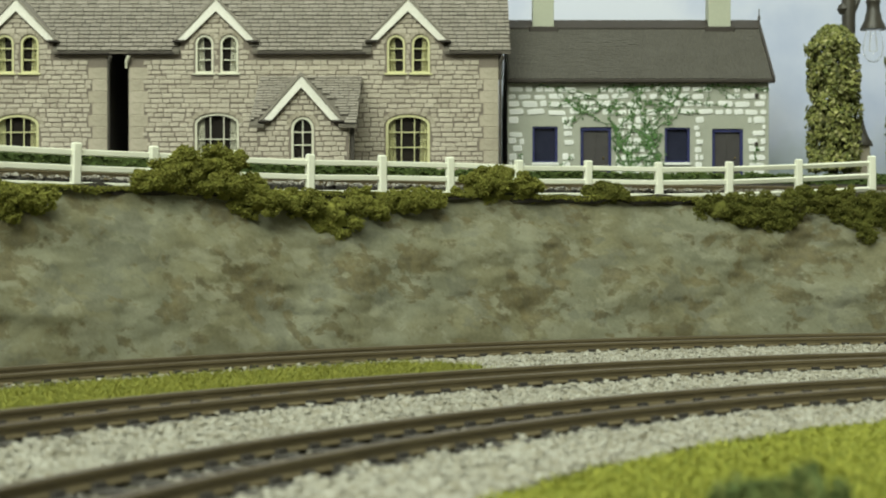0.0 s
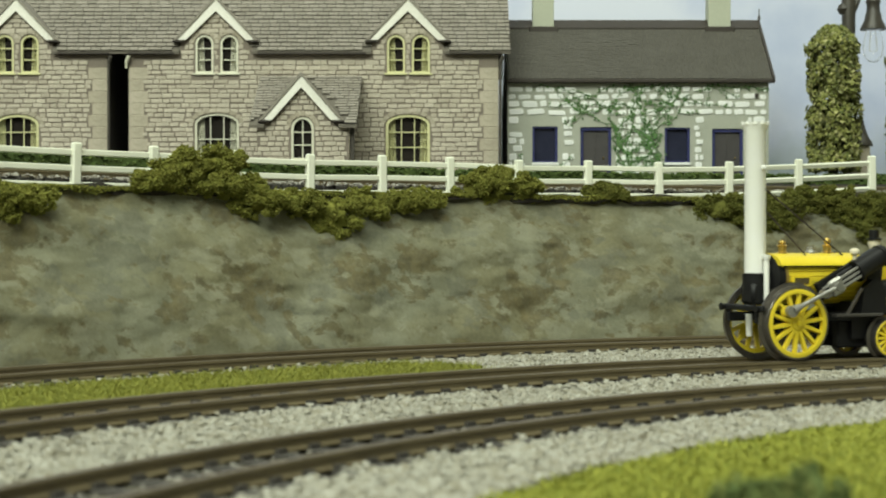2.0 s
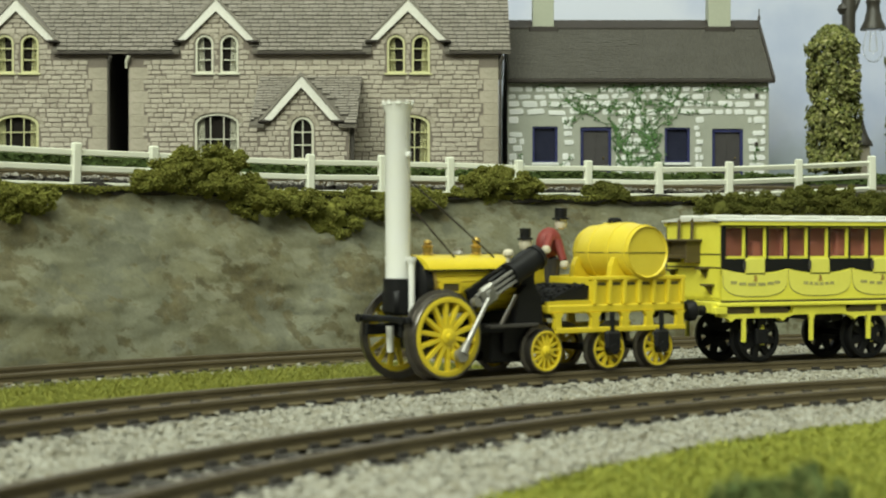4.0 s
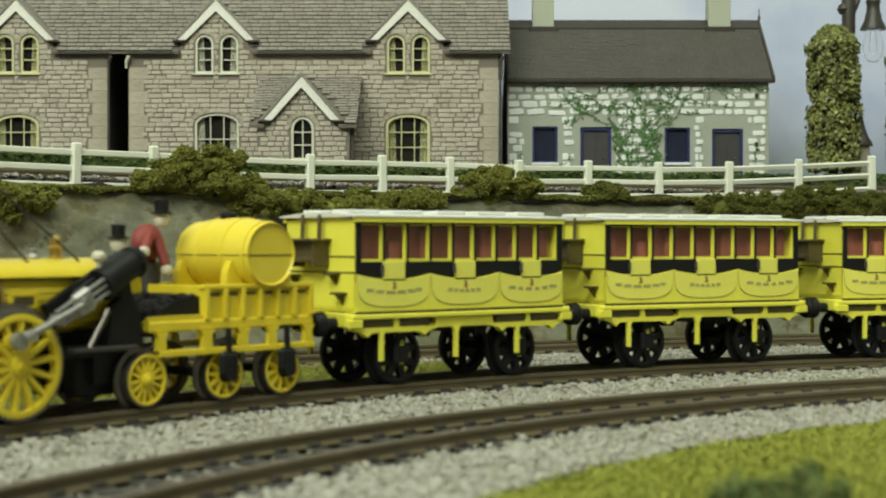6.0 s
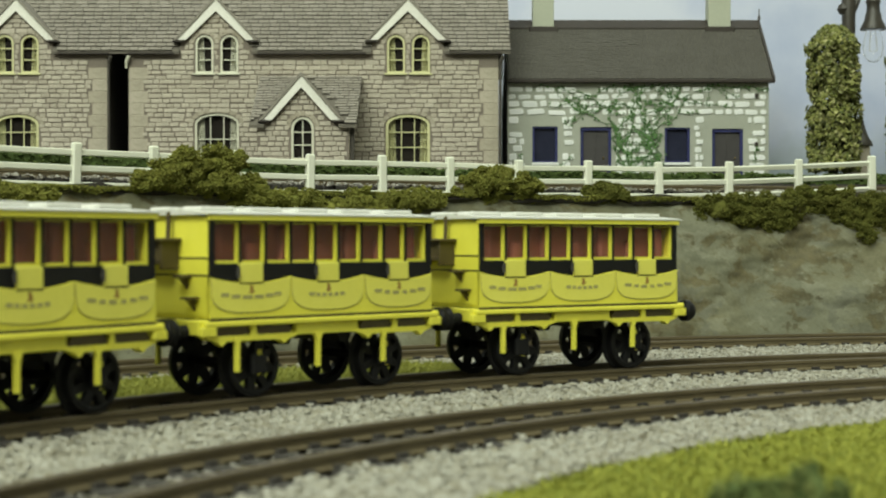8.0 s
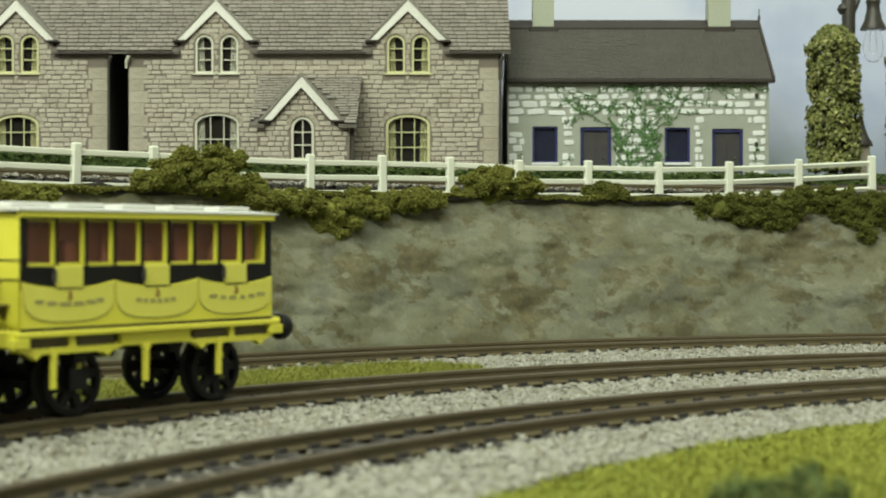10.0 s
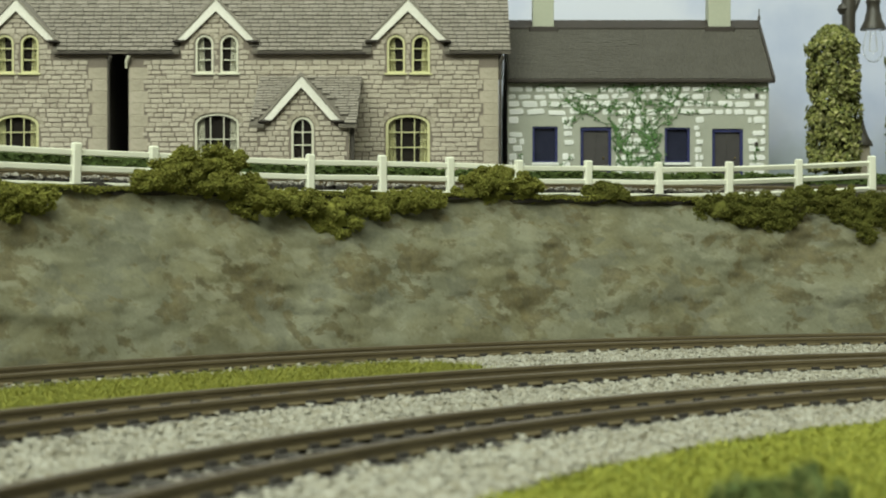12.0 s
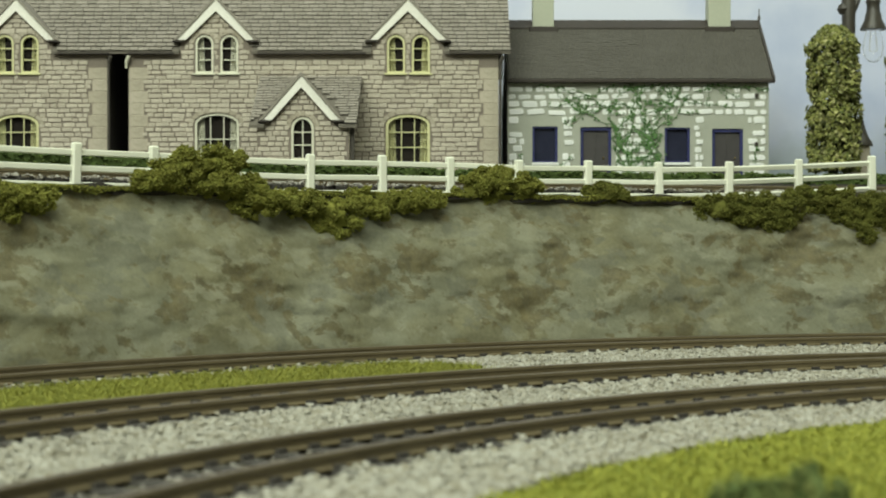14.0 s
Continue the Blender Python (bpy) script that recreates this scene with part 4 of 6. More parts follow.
def gable_trim(u, parent, mid, apex, foot, half, y, over, wide=14.0):
    """White bargeboards with a dark edge, and the slated slopes behind them."""
    for k in (-1, 1):
        bm = bmesh.new()
        slab(bm, [(mid, apex), (mid, apex - wide * 1.5), (mid + k * (half - 15), foot), (mid + k * half, foot)], y - over, y - over + 4)
        upart(u, "bargeboard", bm, "barge", parent, "white painted bargeboard")
        bm = bmesh.new()
        slab(bm, [(mid, apex + 6), (mid, apex + 0.3), (mid + k * (half + 0.5), foot + 0.3), (mid + k * (half + 7), foot - 1)], y - over - 2, y + 130)
        upart(u, "gable_roof", bm, "slate_isl", parent)
        bm = bmesh.new()
        box(bm, min(mid + k * (half - 12), mid + k * (half + 8)), max(mid + k * (half - 12), mid + k * (half + 8)), y - over - 2.4, y + 8, foot - 4, foot - 0.4, 0.8)
        upart(u, "gable_foot", bm, "gutter", parent)


def stone_house(u, at):
    """Two steep front gables, a gabled porch, arched windows and a stone-slate roof."""
    rng = np.random.default_rng(71)
    house = thing("stone_house", "buff stone house with white bargeboards, arched windows and slate roof", "house", "stone houses in the row", at=at)
    W, EAVES, DEEP = 654.0, 226.0, 330.0
    gables = (155.0, 494.0)
    APEX, HALF = 322.0, 68.0
    pairs = [(mid + d - 16, mid + d + 16) for mid in gables for d in (-21, 23)]
    ground = [(117, 195, 30, 121), (455, 533, 30, 119)]
    holes = [arch(a0, a1, 192, 260, 15) for a0, a1 in pairs] + [arch(a0, a1, b0, b1, 17) for a0, a1, b0, b1 in ground]
    outer = [(0, -60), (W, -60), (W, EAVES)]
    for mid in reversed(gables):
        outer += [(mid + HALF - 4, EAVES), (mid + HALF - 4, EAVES + 22), (mid, APEX - 2), (mid - HALF + 4, EAVES + 22), (mid - HALF + 4, EAVES)]
    outer += [(0, EAVES)]
    bm = bmesh.new()
    pierced(bm, outer, holes, 0, 10)
    upart(u, "wall_front", bm, "mortar", house)
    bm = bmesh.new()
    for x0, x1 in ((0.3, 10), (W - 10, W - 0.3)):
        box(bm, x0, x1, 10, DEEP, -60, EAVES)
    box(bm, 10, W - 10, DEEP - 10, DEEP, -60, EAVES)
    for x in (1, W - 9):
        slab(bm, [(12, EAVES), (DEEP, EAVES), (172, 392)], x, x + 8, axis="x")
    upart(u, "wall_side", bm, "dark_wall", house, "stone side wall with the gap's shade in its colour")
    for k, ((a0, a1), paint) in enumerate(zip(pairs, ("off_white", "off_white", "cream", "cream"))):
        window(u, house, a0, a1, 192, 260, 15, 1, 3, paint, paint, frame_w=3.6, drapes=0.4, sides=(k % 2,))
    window(u, house, *ground[0], 17, 3, 2, "off_white", "off_white", frame_w=3.6)
    window(u, house, *ground[1], 17, 3, 3, "cream", "cream", frame_w=4.4)
    # main roof
    bm = bmesh.new()
    slab(bm, [(14, EAVES + 26), (170, 410), (354, EAVES - 2), (354, EAVES - 8), (170, 403), (14, EAVES + 20)], -16.9, W + 21, axis="x")
    roof = upart(u, "roof", bm, "roof_base", house)

    for x0, x1 in ((-16.9, gables[0] - HALF + 4), (gables[0] + HALF - 4, gables[1] - HALF + 4), (gables[1] + HALF - 4, W + 21)):
        bm = bmesh.new()
        slab(bm, [(-8, EAVES + 3.6), (14, EAVES + 26), (14, EAVES + 21), (-8, EAVES - 0.8)], x0, x1, axis="x")
        upart(u, "eaves_board", bm, "roof_base", roof)

    def hidden(x, z):
        return any(abs(x - mid) < (APEX - z) * 0.76 + 1 for mid in gables)
    slates("slating", u, roof, -16.9, W + 21, -9, EAVES + 5.1, 170, 413, "slate_isl", 11.2, 18, 72, hidden, "weathered grey-brown stone slates", 300)
    for mid in gables:
        gable_trim(u, house, mid, APEX, 250.0, HALF, 0.0, 7)
    for x0, x1 in ((0, gables[0] - HALF - 6), (gables[0] + HALF + 6, gables[1] - HALF - 6), (gables[1] + HALF + 6, W + 6)):
        bm = bmesh.new()
        box(bm, x0, x1, -10.5, -3.5, EAVES - 2, EAVES + 2.4, 1.0)
        upart(u, "gutter", bm, "gutter", house, "dark gutter")
    for x in (-3.0, W + 3.5):
        bm = bmesh.new()
        rod(bm, (x, -5, EAVES - 26 if x < 0 else -50), (x, -5, EAVES - 16), 2.2, n=8)
        rod(bm, (x, -5, EAVES - 16), (x + 5, -9, EAVES - 5), 3.4, n=8)
        upart(u, "downpipe", bm, "off_white" if x < 0 else "dark_wall", house)
    # porch, in front of the middle
    PA, PB, PY = 246.0, 399.0, -158.0
    PM, PEAK, PFOOT = 320.5, 170.0, 96.0
    pw = arch(303, 341, 30, 102, 19)
    bm = bmesh.new()
    pierced(bm, [(PA, -60), (PB, -60), (PB, 92), (PM + 62, 96), (PM, PEAK - 10), (PM - 62, 96), (PA, 92)], [pw], PY, PY + 10)
    porch = upart(u, "porch", bm, "mortar", house)
    bm = bmesh.new()
    box(bm, PA, PA + 10, PY + 10, 0, -60, 92)
    box(bm, PB - 10, PB, PY + 10, 0, -60, 92)
    upart(u, "porch_wall", bm, "mortar", porch)
    window(u, house, 303, 341, 30, 102, 19, 2, 3, "off_white", None, y=PY, frame_w=3.8)
    bm = bmesh.new()
    slab(bm, [(PY + 14, 103), (-0.5, 186), (-0.5, 180), (PY + 14, 97)], PA - 12, PB + 14, axis="x")
    for x0, x1 in ((PA - 12, PM - 62), (PM + 62, PB + 14)):
        slab(bm, [(PY - 10, 88), (PY + 14, 103), (PY + 14, 98), (PY - 10, 83)], x0, x1, axis="x")
    proof = upart(u, "porch_roof", bm, "roof_base", porch)
    slates("slating", u, proof, PA - 12, PB + 14, PY - 11, 91, -1, 188, "slate_isl", 10.6, 18, 73, lambda x, z: abs(x - PM) < (PEAK - z) * 0.85 + 13)
    gable_trim(u, porch, PM, PEAK, PFOOT, 64.0, PY, 9, 13.0)
    bm = bmesh.new()
    box(bm, PB + 2, PB + 9, PY + 6, PY + 13, -60, 86, 1.5)
    upart(u, "downpipe", bm, "dark_wall", porch)
    # stones
    tops = [(a0 - 1, a1 + 1, 188, 259) for a0, a1 in pairs] + [(a0 - 1, a1 + 1, b0 - 5, b1 - 1) for a0, a1, b0, b1 in ground]

    def blocked(a, b):
        if any(x0 < a < x1 and y0 < b < y1 for x0, x1, y0, y1 in tops):
            return True
        if b > EAVES - 6:
            return not any(abs(a - mid) < min(HALF - 5, (APEX - 14 - b) * 0.86) for mid in gables)
        return a < 26 + 7 * (int((b + 8) / 21) % 2) or a > W - 26 - 7 * (int((b + 8) / 21) % 2) or (PA + 4 < a < PB - 4 and b < 92) or (abs(a - PM) < 75 and b < 150)
    rows = courses(rng, 1, W - 1, -8, APEX, blocked)
    lower = [r for r in rows if r[1] < 150]
    upper = [r for r in rows if r[1] >= 150] + lower[300:]
    for a, b, w, h in lower[:300]:
        lay_stone(STONE, "stone", u, house, a + rng.uniform(-0.5, 0.5), b + rng.uniform(-0.6, 0.6), w * rng.uniform(0.94, 1.03), h * rng.uniform(0.88, 1.05), 1.3 * rng.uniform(0.6, 1.3), 0.0, rng.uniform(-2.4, 2.4))
    joined_stones("stonework", u, house, upper, 1.4, "stone_isl")
    for k, b in enumerate(np.arange(-8, EAVES - 24, 21)):
        w = 27 + 7 * (k % 2)
        lay_stone(QUOIN, "quoin", u, house, 0.4, b, w - 0.4, 20.9, 0.5)
        lay_stone(QUOIN, "quoin", u, house, W + 0.6 - w, b, w - 0.4, 20.9, 0.5)

    def pblocked(a, b):
        return (301 < a < 343 and 25 < b < 101) or abs(a - PM) > max(0, (PEAK - 16 - b)) * 0.86 and b > 88
    prow = courses(rng, PA + 1, PB - 1, -8, PEAK - 12, pblocked, lo=11, hi=22)
    for a, b, w, h in prow[:140]:
        lay_stone(STONE, "stone", u, porch, a + rng.uniform(-0.5, 0.5), b + rng.uniform(-0.6, 0.6), w * rng.uniform(0.94, 1.03), h * rng.uniform(0.88, 1.05), 1.3 * rng.uniform(0.6, 1.3), PY, rng.uniform(-2.4, 2.4))
    joined_stones("stonework", u, porch, prow[140:] + [(PA + 1, -9, 5, 4)], 1.3, "stone_isl", PY)
    side = []
    for j in range(9):
        d = PY + 3
        while d < -16:
            w = rng.uniform(14, 28)
            side.append((d, j * 10.4, w - 1.8, 8.8))
            d += w
    bm = bmesh.new()
    for d, b, w, h in side:
        box(bm, PB - 0.2, PB + 1.1, d, min(d + w, -1), b, b + h)
    upart(u, "side_stones", bm, "stone_isl", porch, kind="stuff")
    return house


def white_cottage(u, at):
    """A low whitewashed cottage with grey render, navy joinery, a dark slate roof and creeper on the wall."""
    rng = np.random.default_rng(81)
    c = thing("white_cottage", "whitewashed stone cottage with navy doors, slate roof and green creeper", "cottage", at=at)
    W, EAVES, DEEP = 462.0, 182.0, 250.0
    wins = [(44, 89, 42, 106), (278, 323, 42, 104)]
    doors = [(129, 184, -2, 105), (362, 417, -2, 102)]
    bm = bmesh.new()
    pierced(bm, [(0, -50), (W, -50), (W, EAVES), (0, EAVES)], [arch(*o, 0) for o in wins + doors], 0, 10)
    upart(u, "wall_front", bm, "render", c)
    bm = bmesh.new()
    box(bm, 0.3, 10, 10, DEEP, -50, EAVES)
    box(bm, W - 10, W - 0.3, 10, DEEP, -50, EAVES)
    box(bm, 10, W - 10, DEEP - 10, DEEP, -50, EAVES)
    slab(bm, [(10, EAVES), (DEEP, EAVES), (127, 300)], 1, 9, axis="x")
    slab(bm, [(10, EAVES), (DEEP, EAVES), (127, 300)], W - 9, W - 1, axis="x")
    upart(u, "wall_side", bm, "render", c)
    for a0, a1, b0, b1 in wins:
        bm = bmesh.new()
        frame_plate(bm, arch(a0, a1, b0, b1, 0), arch(a0 + 4, a1 - 4, b0 + 3, b1 - 3, 0), 2, 8)
        w = upart(u, "window", bm, "blue", c, "navy window frame")
        bm = bmesh.new()
        box(bm, a0 + 1, a1 - 1, 8.5, 9.5, b0 + 1, b1 - 1)
        upart(u, "pane", bm, "glass_dark", w)
        bm = bmesh.new()
        box(bm, a0 - 1, a1 + 1, -3, 6, b0 - 5, b0, 0.8)
        upart(u, "window_sill", bm, "white_stone", w)
    for a0, a1, b0, b1 in doors:
        bm = bmesh.new()
        frame_plate(bm, arch(a0, a1, b0, b1, 0), arch(a0 + 5, a1 - 5, b0 + 20, b1 - 6, 0), 3, 8)
        d = upart(u, "door", bm, "blue", c, "navy door frame")
        bm = bmesh.new()
        box(bm, a0 + 3, a1 - 3, 7, 9, b0, b1 - 3, 0.5)
        box(bm, (a0 + a1) / 2 - 0.6, (a0 + a1) / 2 + 0.6, 6.2, 7, b0 + 2, b1 - 10)
        upart(u, "door_leaf", bm, "door", d)
        bm = bmesh.new()
        lathe(bm, [(0, -1.6), (1.6, 0), (0, 1.6)], 8, Matrix.Translation((a1 - 14, 5, 50)))
        upart(u, "knob", bm, "brass", d)
    # roof: one dark slope each way, gutter and verge
    bm = bmesh.new()
    slab(bm, [(-8, EAVES + 7), (124, 306), (260, EAVES + 2), (260, EAVES - 4), (124, 299), (-8, EAVES + 1)], 3, W + 6, axis="x")
    roof = upart(u, "roof", bm, "roof_base", c)
    slates("slating", u, roof, 4, W + 5, -9, EAVES + 8, 124, 307, "slate_dark", 6.2, 10, 82, None, "small dark grey slates", 0, 1.02, 0.35)
    bm = bmesh.new()
    slab(bm, [(106, 293), (106, 295.5), (124, 312), (142, 295.5), (142, 293), (124, 307)], 2, W + 7, axis="x")
    upart(u, "ridge", bm, "gutter", c)
    bm = bmesh.new()
    box(bm, 0, W + 9, -13, -3, EAVES, EAVES + 7, 1.2)
    upart(u, "gutter", bm, "gutter", c, "black gutter")
    bm = bmesh.new()
    slab(bm, [(-13, EAVES + 2), (-13, EAVES + 10), (124, 313), (124, 302)], W + 5, W + 9, axis="x")
    rod(bm, (W + 8, 122, 300), (W + 8, 122, 332), 1.6, 0.8, 6)
    rod(bm, (W + 8, 122, 312), (W + 8, 122, 318), 2.6, 2.6, 8)
    upart(u, "verge", bm, "gutter", c)
    for a0, a1 in ((51, 90), (374, 415)):
        bm = bmesh.new()
        box(bm, a0, a1, 108, 142, 296, 378, 1.0)
        box(bm, a0 - 2, a1 + 2, 106, 144, 372, 380, 1.0)
        upart(u, "chimney", bm, "chimney", c, "sage-grey rendered chimney")
        bm = bmesh.new()
        box(bm, a0 - 7, a1 + 7, 101, 107.5, 285, 297, 1)
        upart(u, "flashing", bm, "gutter", c)
    # whitewashed stones, with bare render round the openings
    bare = [(34, 97, 30, 121), (121, 192, -60, 122), (267, 331, 30, 122), (351, 425, -60, 122)]

    def blocked(a, b):
        return any(x0 < a < x1 and y0 < b < y1 for x0, x1, y0, y1 in bare)
    rows = courses(rng, 2, W - 2, -8, EAVES - 2, blocked, course=13.6, lo=13, hi=40, gap=2.8)
    for a, b, w, h in rows:
        if w > 5 and rng.random() < 0.94:
            lay_stone(WHITE_STONE, "white_stone", u, c, a + rng.uniform(-1, 1), b + rng.uniform(-1, 1), w * rng.uniform(0.85, 1.0), h * rng.uniform(0.8, 1.05), 1.5 * rng.uniform(0.6, 1.2), 0, rng.uniform(-3, 3))
    for a, b in ((440, 160), (440, 74)):
        bm = bmesh.new()
        box(bm, a - 3, a + 3, -3, 1, b - 4, b + 4, 0.6)
        upart(u, "wall_vent", bm, "gutter", c)
    # creeper: stems that wander up and out from the foot, with small leaves
    verts, faces, twigs = [], [], []

    def stem(a, b, ang, n, thick):
        for i in range(n):
            ang += rng.normal(0, 0.28)
            a2, b2 = a + 5 * math.cos(ang), b + 5 * math.sin(ang)
            if b2 > EAVES - 4 or any(x0 + 6 < a2 < x1 - 6 and y0 < b2 < y1 - 14 for x0, x1, y0, y1 in bare):
                ang = math.pi - ang if b2 < 120 else (0.1 if math.cos(ang) > 0 else math.pi - 0.1)
                continue
            twigs.append((a, b, a2, b2, thick))
            for k in range(rng.integers(0, 3)):
                s = rng.uniform(1.2, 2.6)
                x, z, q = a2 + rng.normal(0, 2.6), b2 + rng.normal(0, 2.6), rng.uniform(0, 6.28)
                i0 = len(verts)
                for m in range(5):
                    verts.append(((x + s * math.cos(q + m * 1.2566) * (0.6 if m % 2 else 1)) * u * MM, (-2.4 - 0.8 * (m % 2)) * u * MM, (z + s * math.sin(q + m * 1.2566)) * u * MM))
                faces.append(tuple(range(i0, i0 + 5)))
            a, b = a2, b2
            if n > 12 and rng.random() < 0.05:
                stem(a, b, ang + rng.choice((-0.9, 0.9)), n // 2, thick * 0.8)
    for a, ang in ((222, 1.7), (226, 1.5), (212, 1.6), (234, 1.35), (218, 1.9), (248, 1.4), (206, 1.8)):
        stem(a, -4, ang, 48, 1.1)
    for a, b, ang in ((210, 120, 2.6), (205, 140, 2.9), (230, 130, 0.4), (200, 150, 3.0), (236, 150, 0.2), (30, 30, 1.5), (96, 30, 1.6), (440, 40, 1.8), (150, 160, 3.0), (110, 150, 2.8), (290, 160, 0.1), (330, 168, 0.0), (240, 100, 1.2)):
        stem(a, b, ang, 22 if 100 < a < 400 else 6, 0.9)
    tv, tf = [], []
    for a, b, a2, b2, th in twigs:
        q = Vector((a2 - a, 0, b2 - b)).normalized()
        px, pz = -q.z * th * 0.5, q.x * th * 0.5
        i = len(tv)
        for x, z in ((a, b), (a2, b2)):
            tv += [((x + px) * u * MM, -1.6 * u * MM, (z + pz) * u * MM), (x * u * MM, -2.8 * u * MM, z * u * MM), ((x - px) * u * MM, -1.6 * u * MM, (z - pz) * u * MM)]
        tf += [(i, i + 1, i + 4, i + 3), (i + 1, i + 2, i + 5, i + 4)]
    me = bpy.data.meshes.new("creeper_stem")
    me.from_pydata(tv, [], tf)
    me.materials.append(M["ivy"])
    st = new("creeper_stem", me)
    st.parent = c
    tagged(st, "thin green creeper stems", kind="stuff")
    me = bpy.data.meshes.new("creeper_leaves")
    me.from_pydata(verts, [], faces)
    me.materials.append(M["ivy"])
    lv = new("creeper_leaves", me)
    lv.parent = c
    tagged(lv, "small green creeper leaves", kind="stuff")
    return c


house_a = stone_house(0.2208, pm(-122.8, 600, 53.86))
copy_thing(house_a, pm(-275.6, 600, 53.86))
white_cottage(0.2271, pm(25.9, 617, 52.7))

# ---- the train: x forwards, y towards the inside of the curve, z up from the top of the rails ----
AXLE_Y = Matrix.Rotation(radians(-90), 4, "X")      # turns a lathe's axis to y


def wheel(parent, r, spokes, at, side, body, tyre_mat, pin=0.0, web=0.5):
    """A spoked wheel with a flanged tyre; at is the middle of its outer face, side 1 or -1 the way that it faces."""
    flip = Matrix.Diagonal((1, side, 1, 1))
    bm = bmesh.new()
    lathe(bm, [(r * 0.80, -1.5), (r * 0.93, -1.5), (r * 0.93, -0.05), (r * 0.88, 0.12), (r * 0.80, 0.0)], 40, AXLE_Y, closed=True)
    hub = max(1.3, r * 0.19)
    lathe(bm, [(0, -1.8), (hub, -1.8), (hub, 0.1), (hub * 0.8, 0.35), (hub * 0.45, 0.4), (hub * 0.4, 0.9), (0, 1.0)], 18, AXLE_Y)
    if pin:
        rod(bm, (pin, -1.0, 0), (pin, 0.1, 0), 1.5, 1.3, 12)
    bm.transform(flip)
    w = part("wheel", bm, body, parent, smooth=True, at=pm(*at))
    bm = bmesh.new()
    w0, w1 = web * 1.15, web * 0.8
    pts = [(hub * 0.7, -w0), (r * 0.83, -w1), (r * 0.83, w1), (hub * 0.7, w0)]
    lo = [bm.verts.new((x, -1.2 * side, z)) for x, z in pts]
    hi = [bm.verts.new((x, -0.15 * side, z * 0.7)) for x, z in pts]
    bm.faces.new(lo)
    bm.faces.new(hi[::-1])
    for k in range(4):
        j = (k + 1) % 4
        bm.faces.new((lo[k], hi[k], hi[j], lo[j]))
    spoke = link_mesh("spoke", bm, body)
    for i in range(spokes):
        ob = new("spoke", spoke)
        ob.parent = w
        ob.matrix_basis = Matrix.Rotation(2 * math.pi * i / spokes, 4, "Y")
    bm = bmesh.new()
    lathe(bm, [(r * 0.925, -2.7), (r + 0.9, -2.7), (r + 0.9, -2.25), (r + 0.1, -1.9), (r, -0.35), (r * 0.975, -0.02), (r * 0.925, -0.02)], 48, AXLE_Y, closed=True)
    bm.transform(flip)
    part("tyre", bm, tyre_mat, w, smooth=True)
    if pin:
        bm = bmesh.new()
        rod(bm, (pin, 0, 0), (pin, 1.9, 0), 0.65, 0.6, 10)
        bm.transform(flip)
        part("crank_pin", bm, "steel", w)
    return w


def axle(parent, x, z, half, r=0.9):
    bm = bmesh.new()
    rod(bm, (x, -half, z), (x, half, z), r, n=10)
    return part("axle", bm, "black", parent)


CRANK, ROD_LENGTH = 4.6, 15.6
GUIDE_FROM, GUIDE_WAY = Vector((4.6, 11.6, 16.8)), Vector((-0.888, 0.0, 0.46))
DRIVER_X, DRIVER_R = 11.6, 9.5


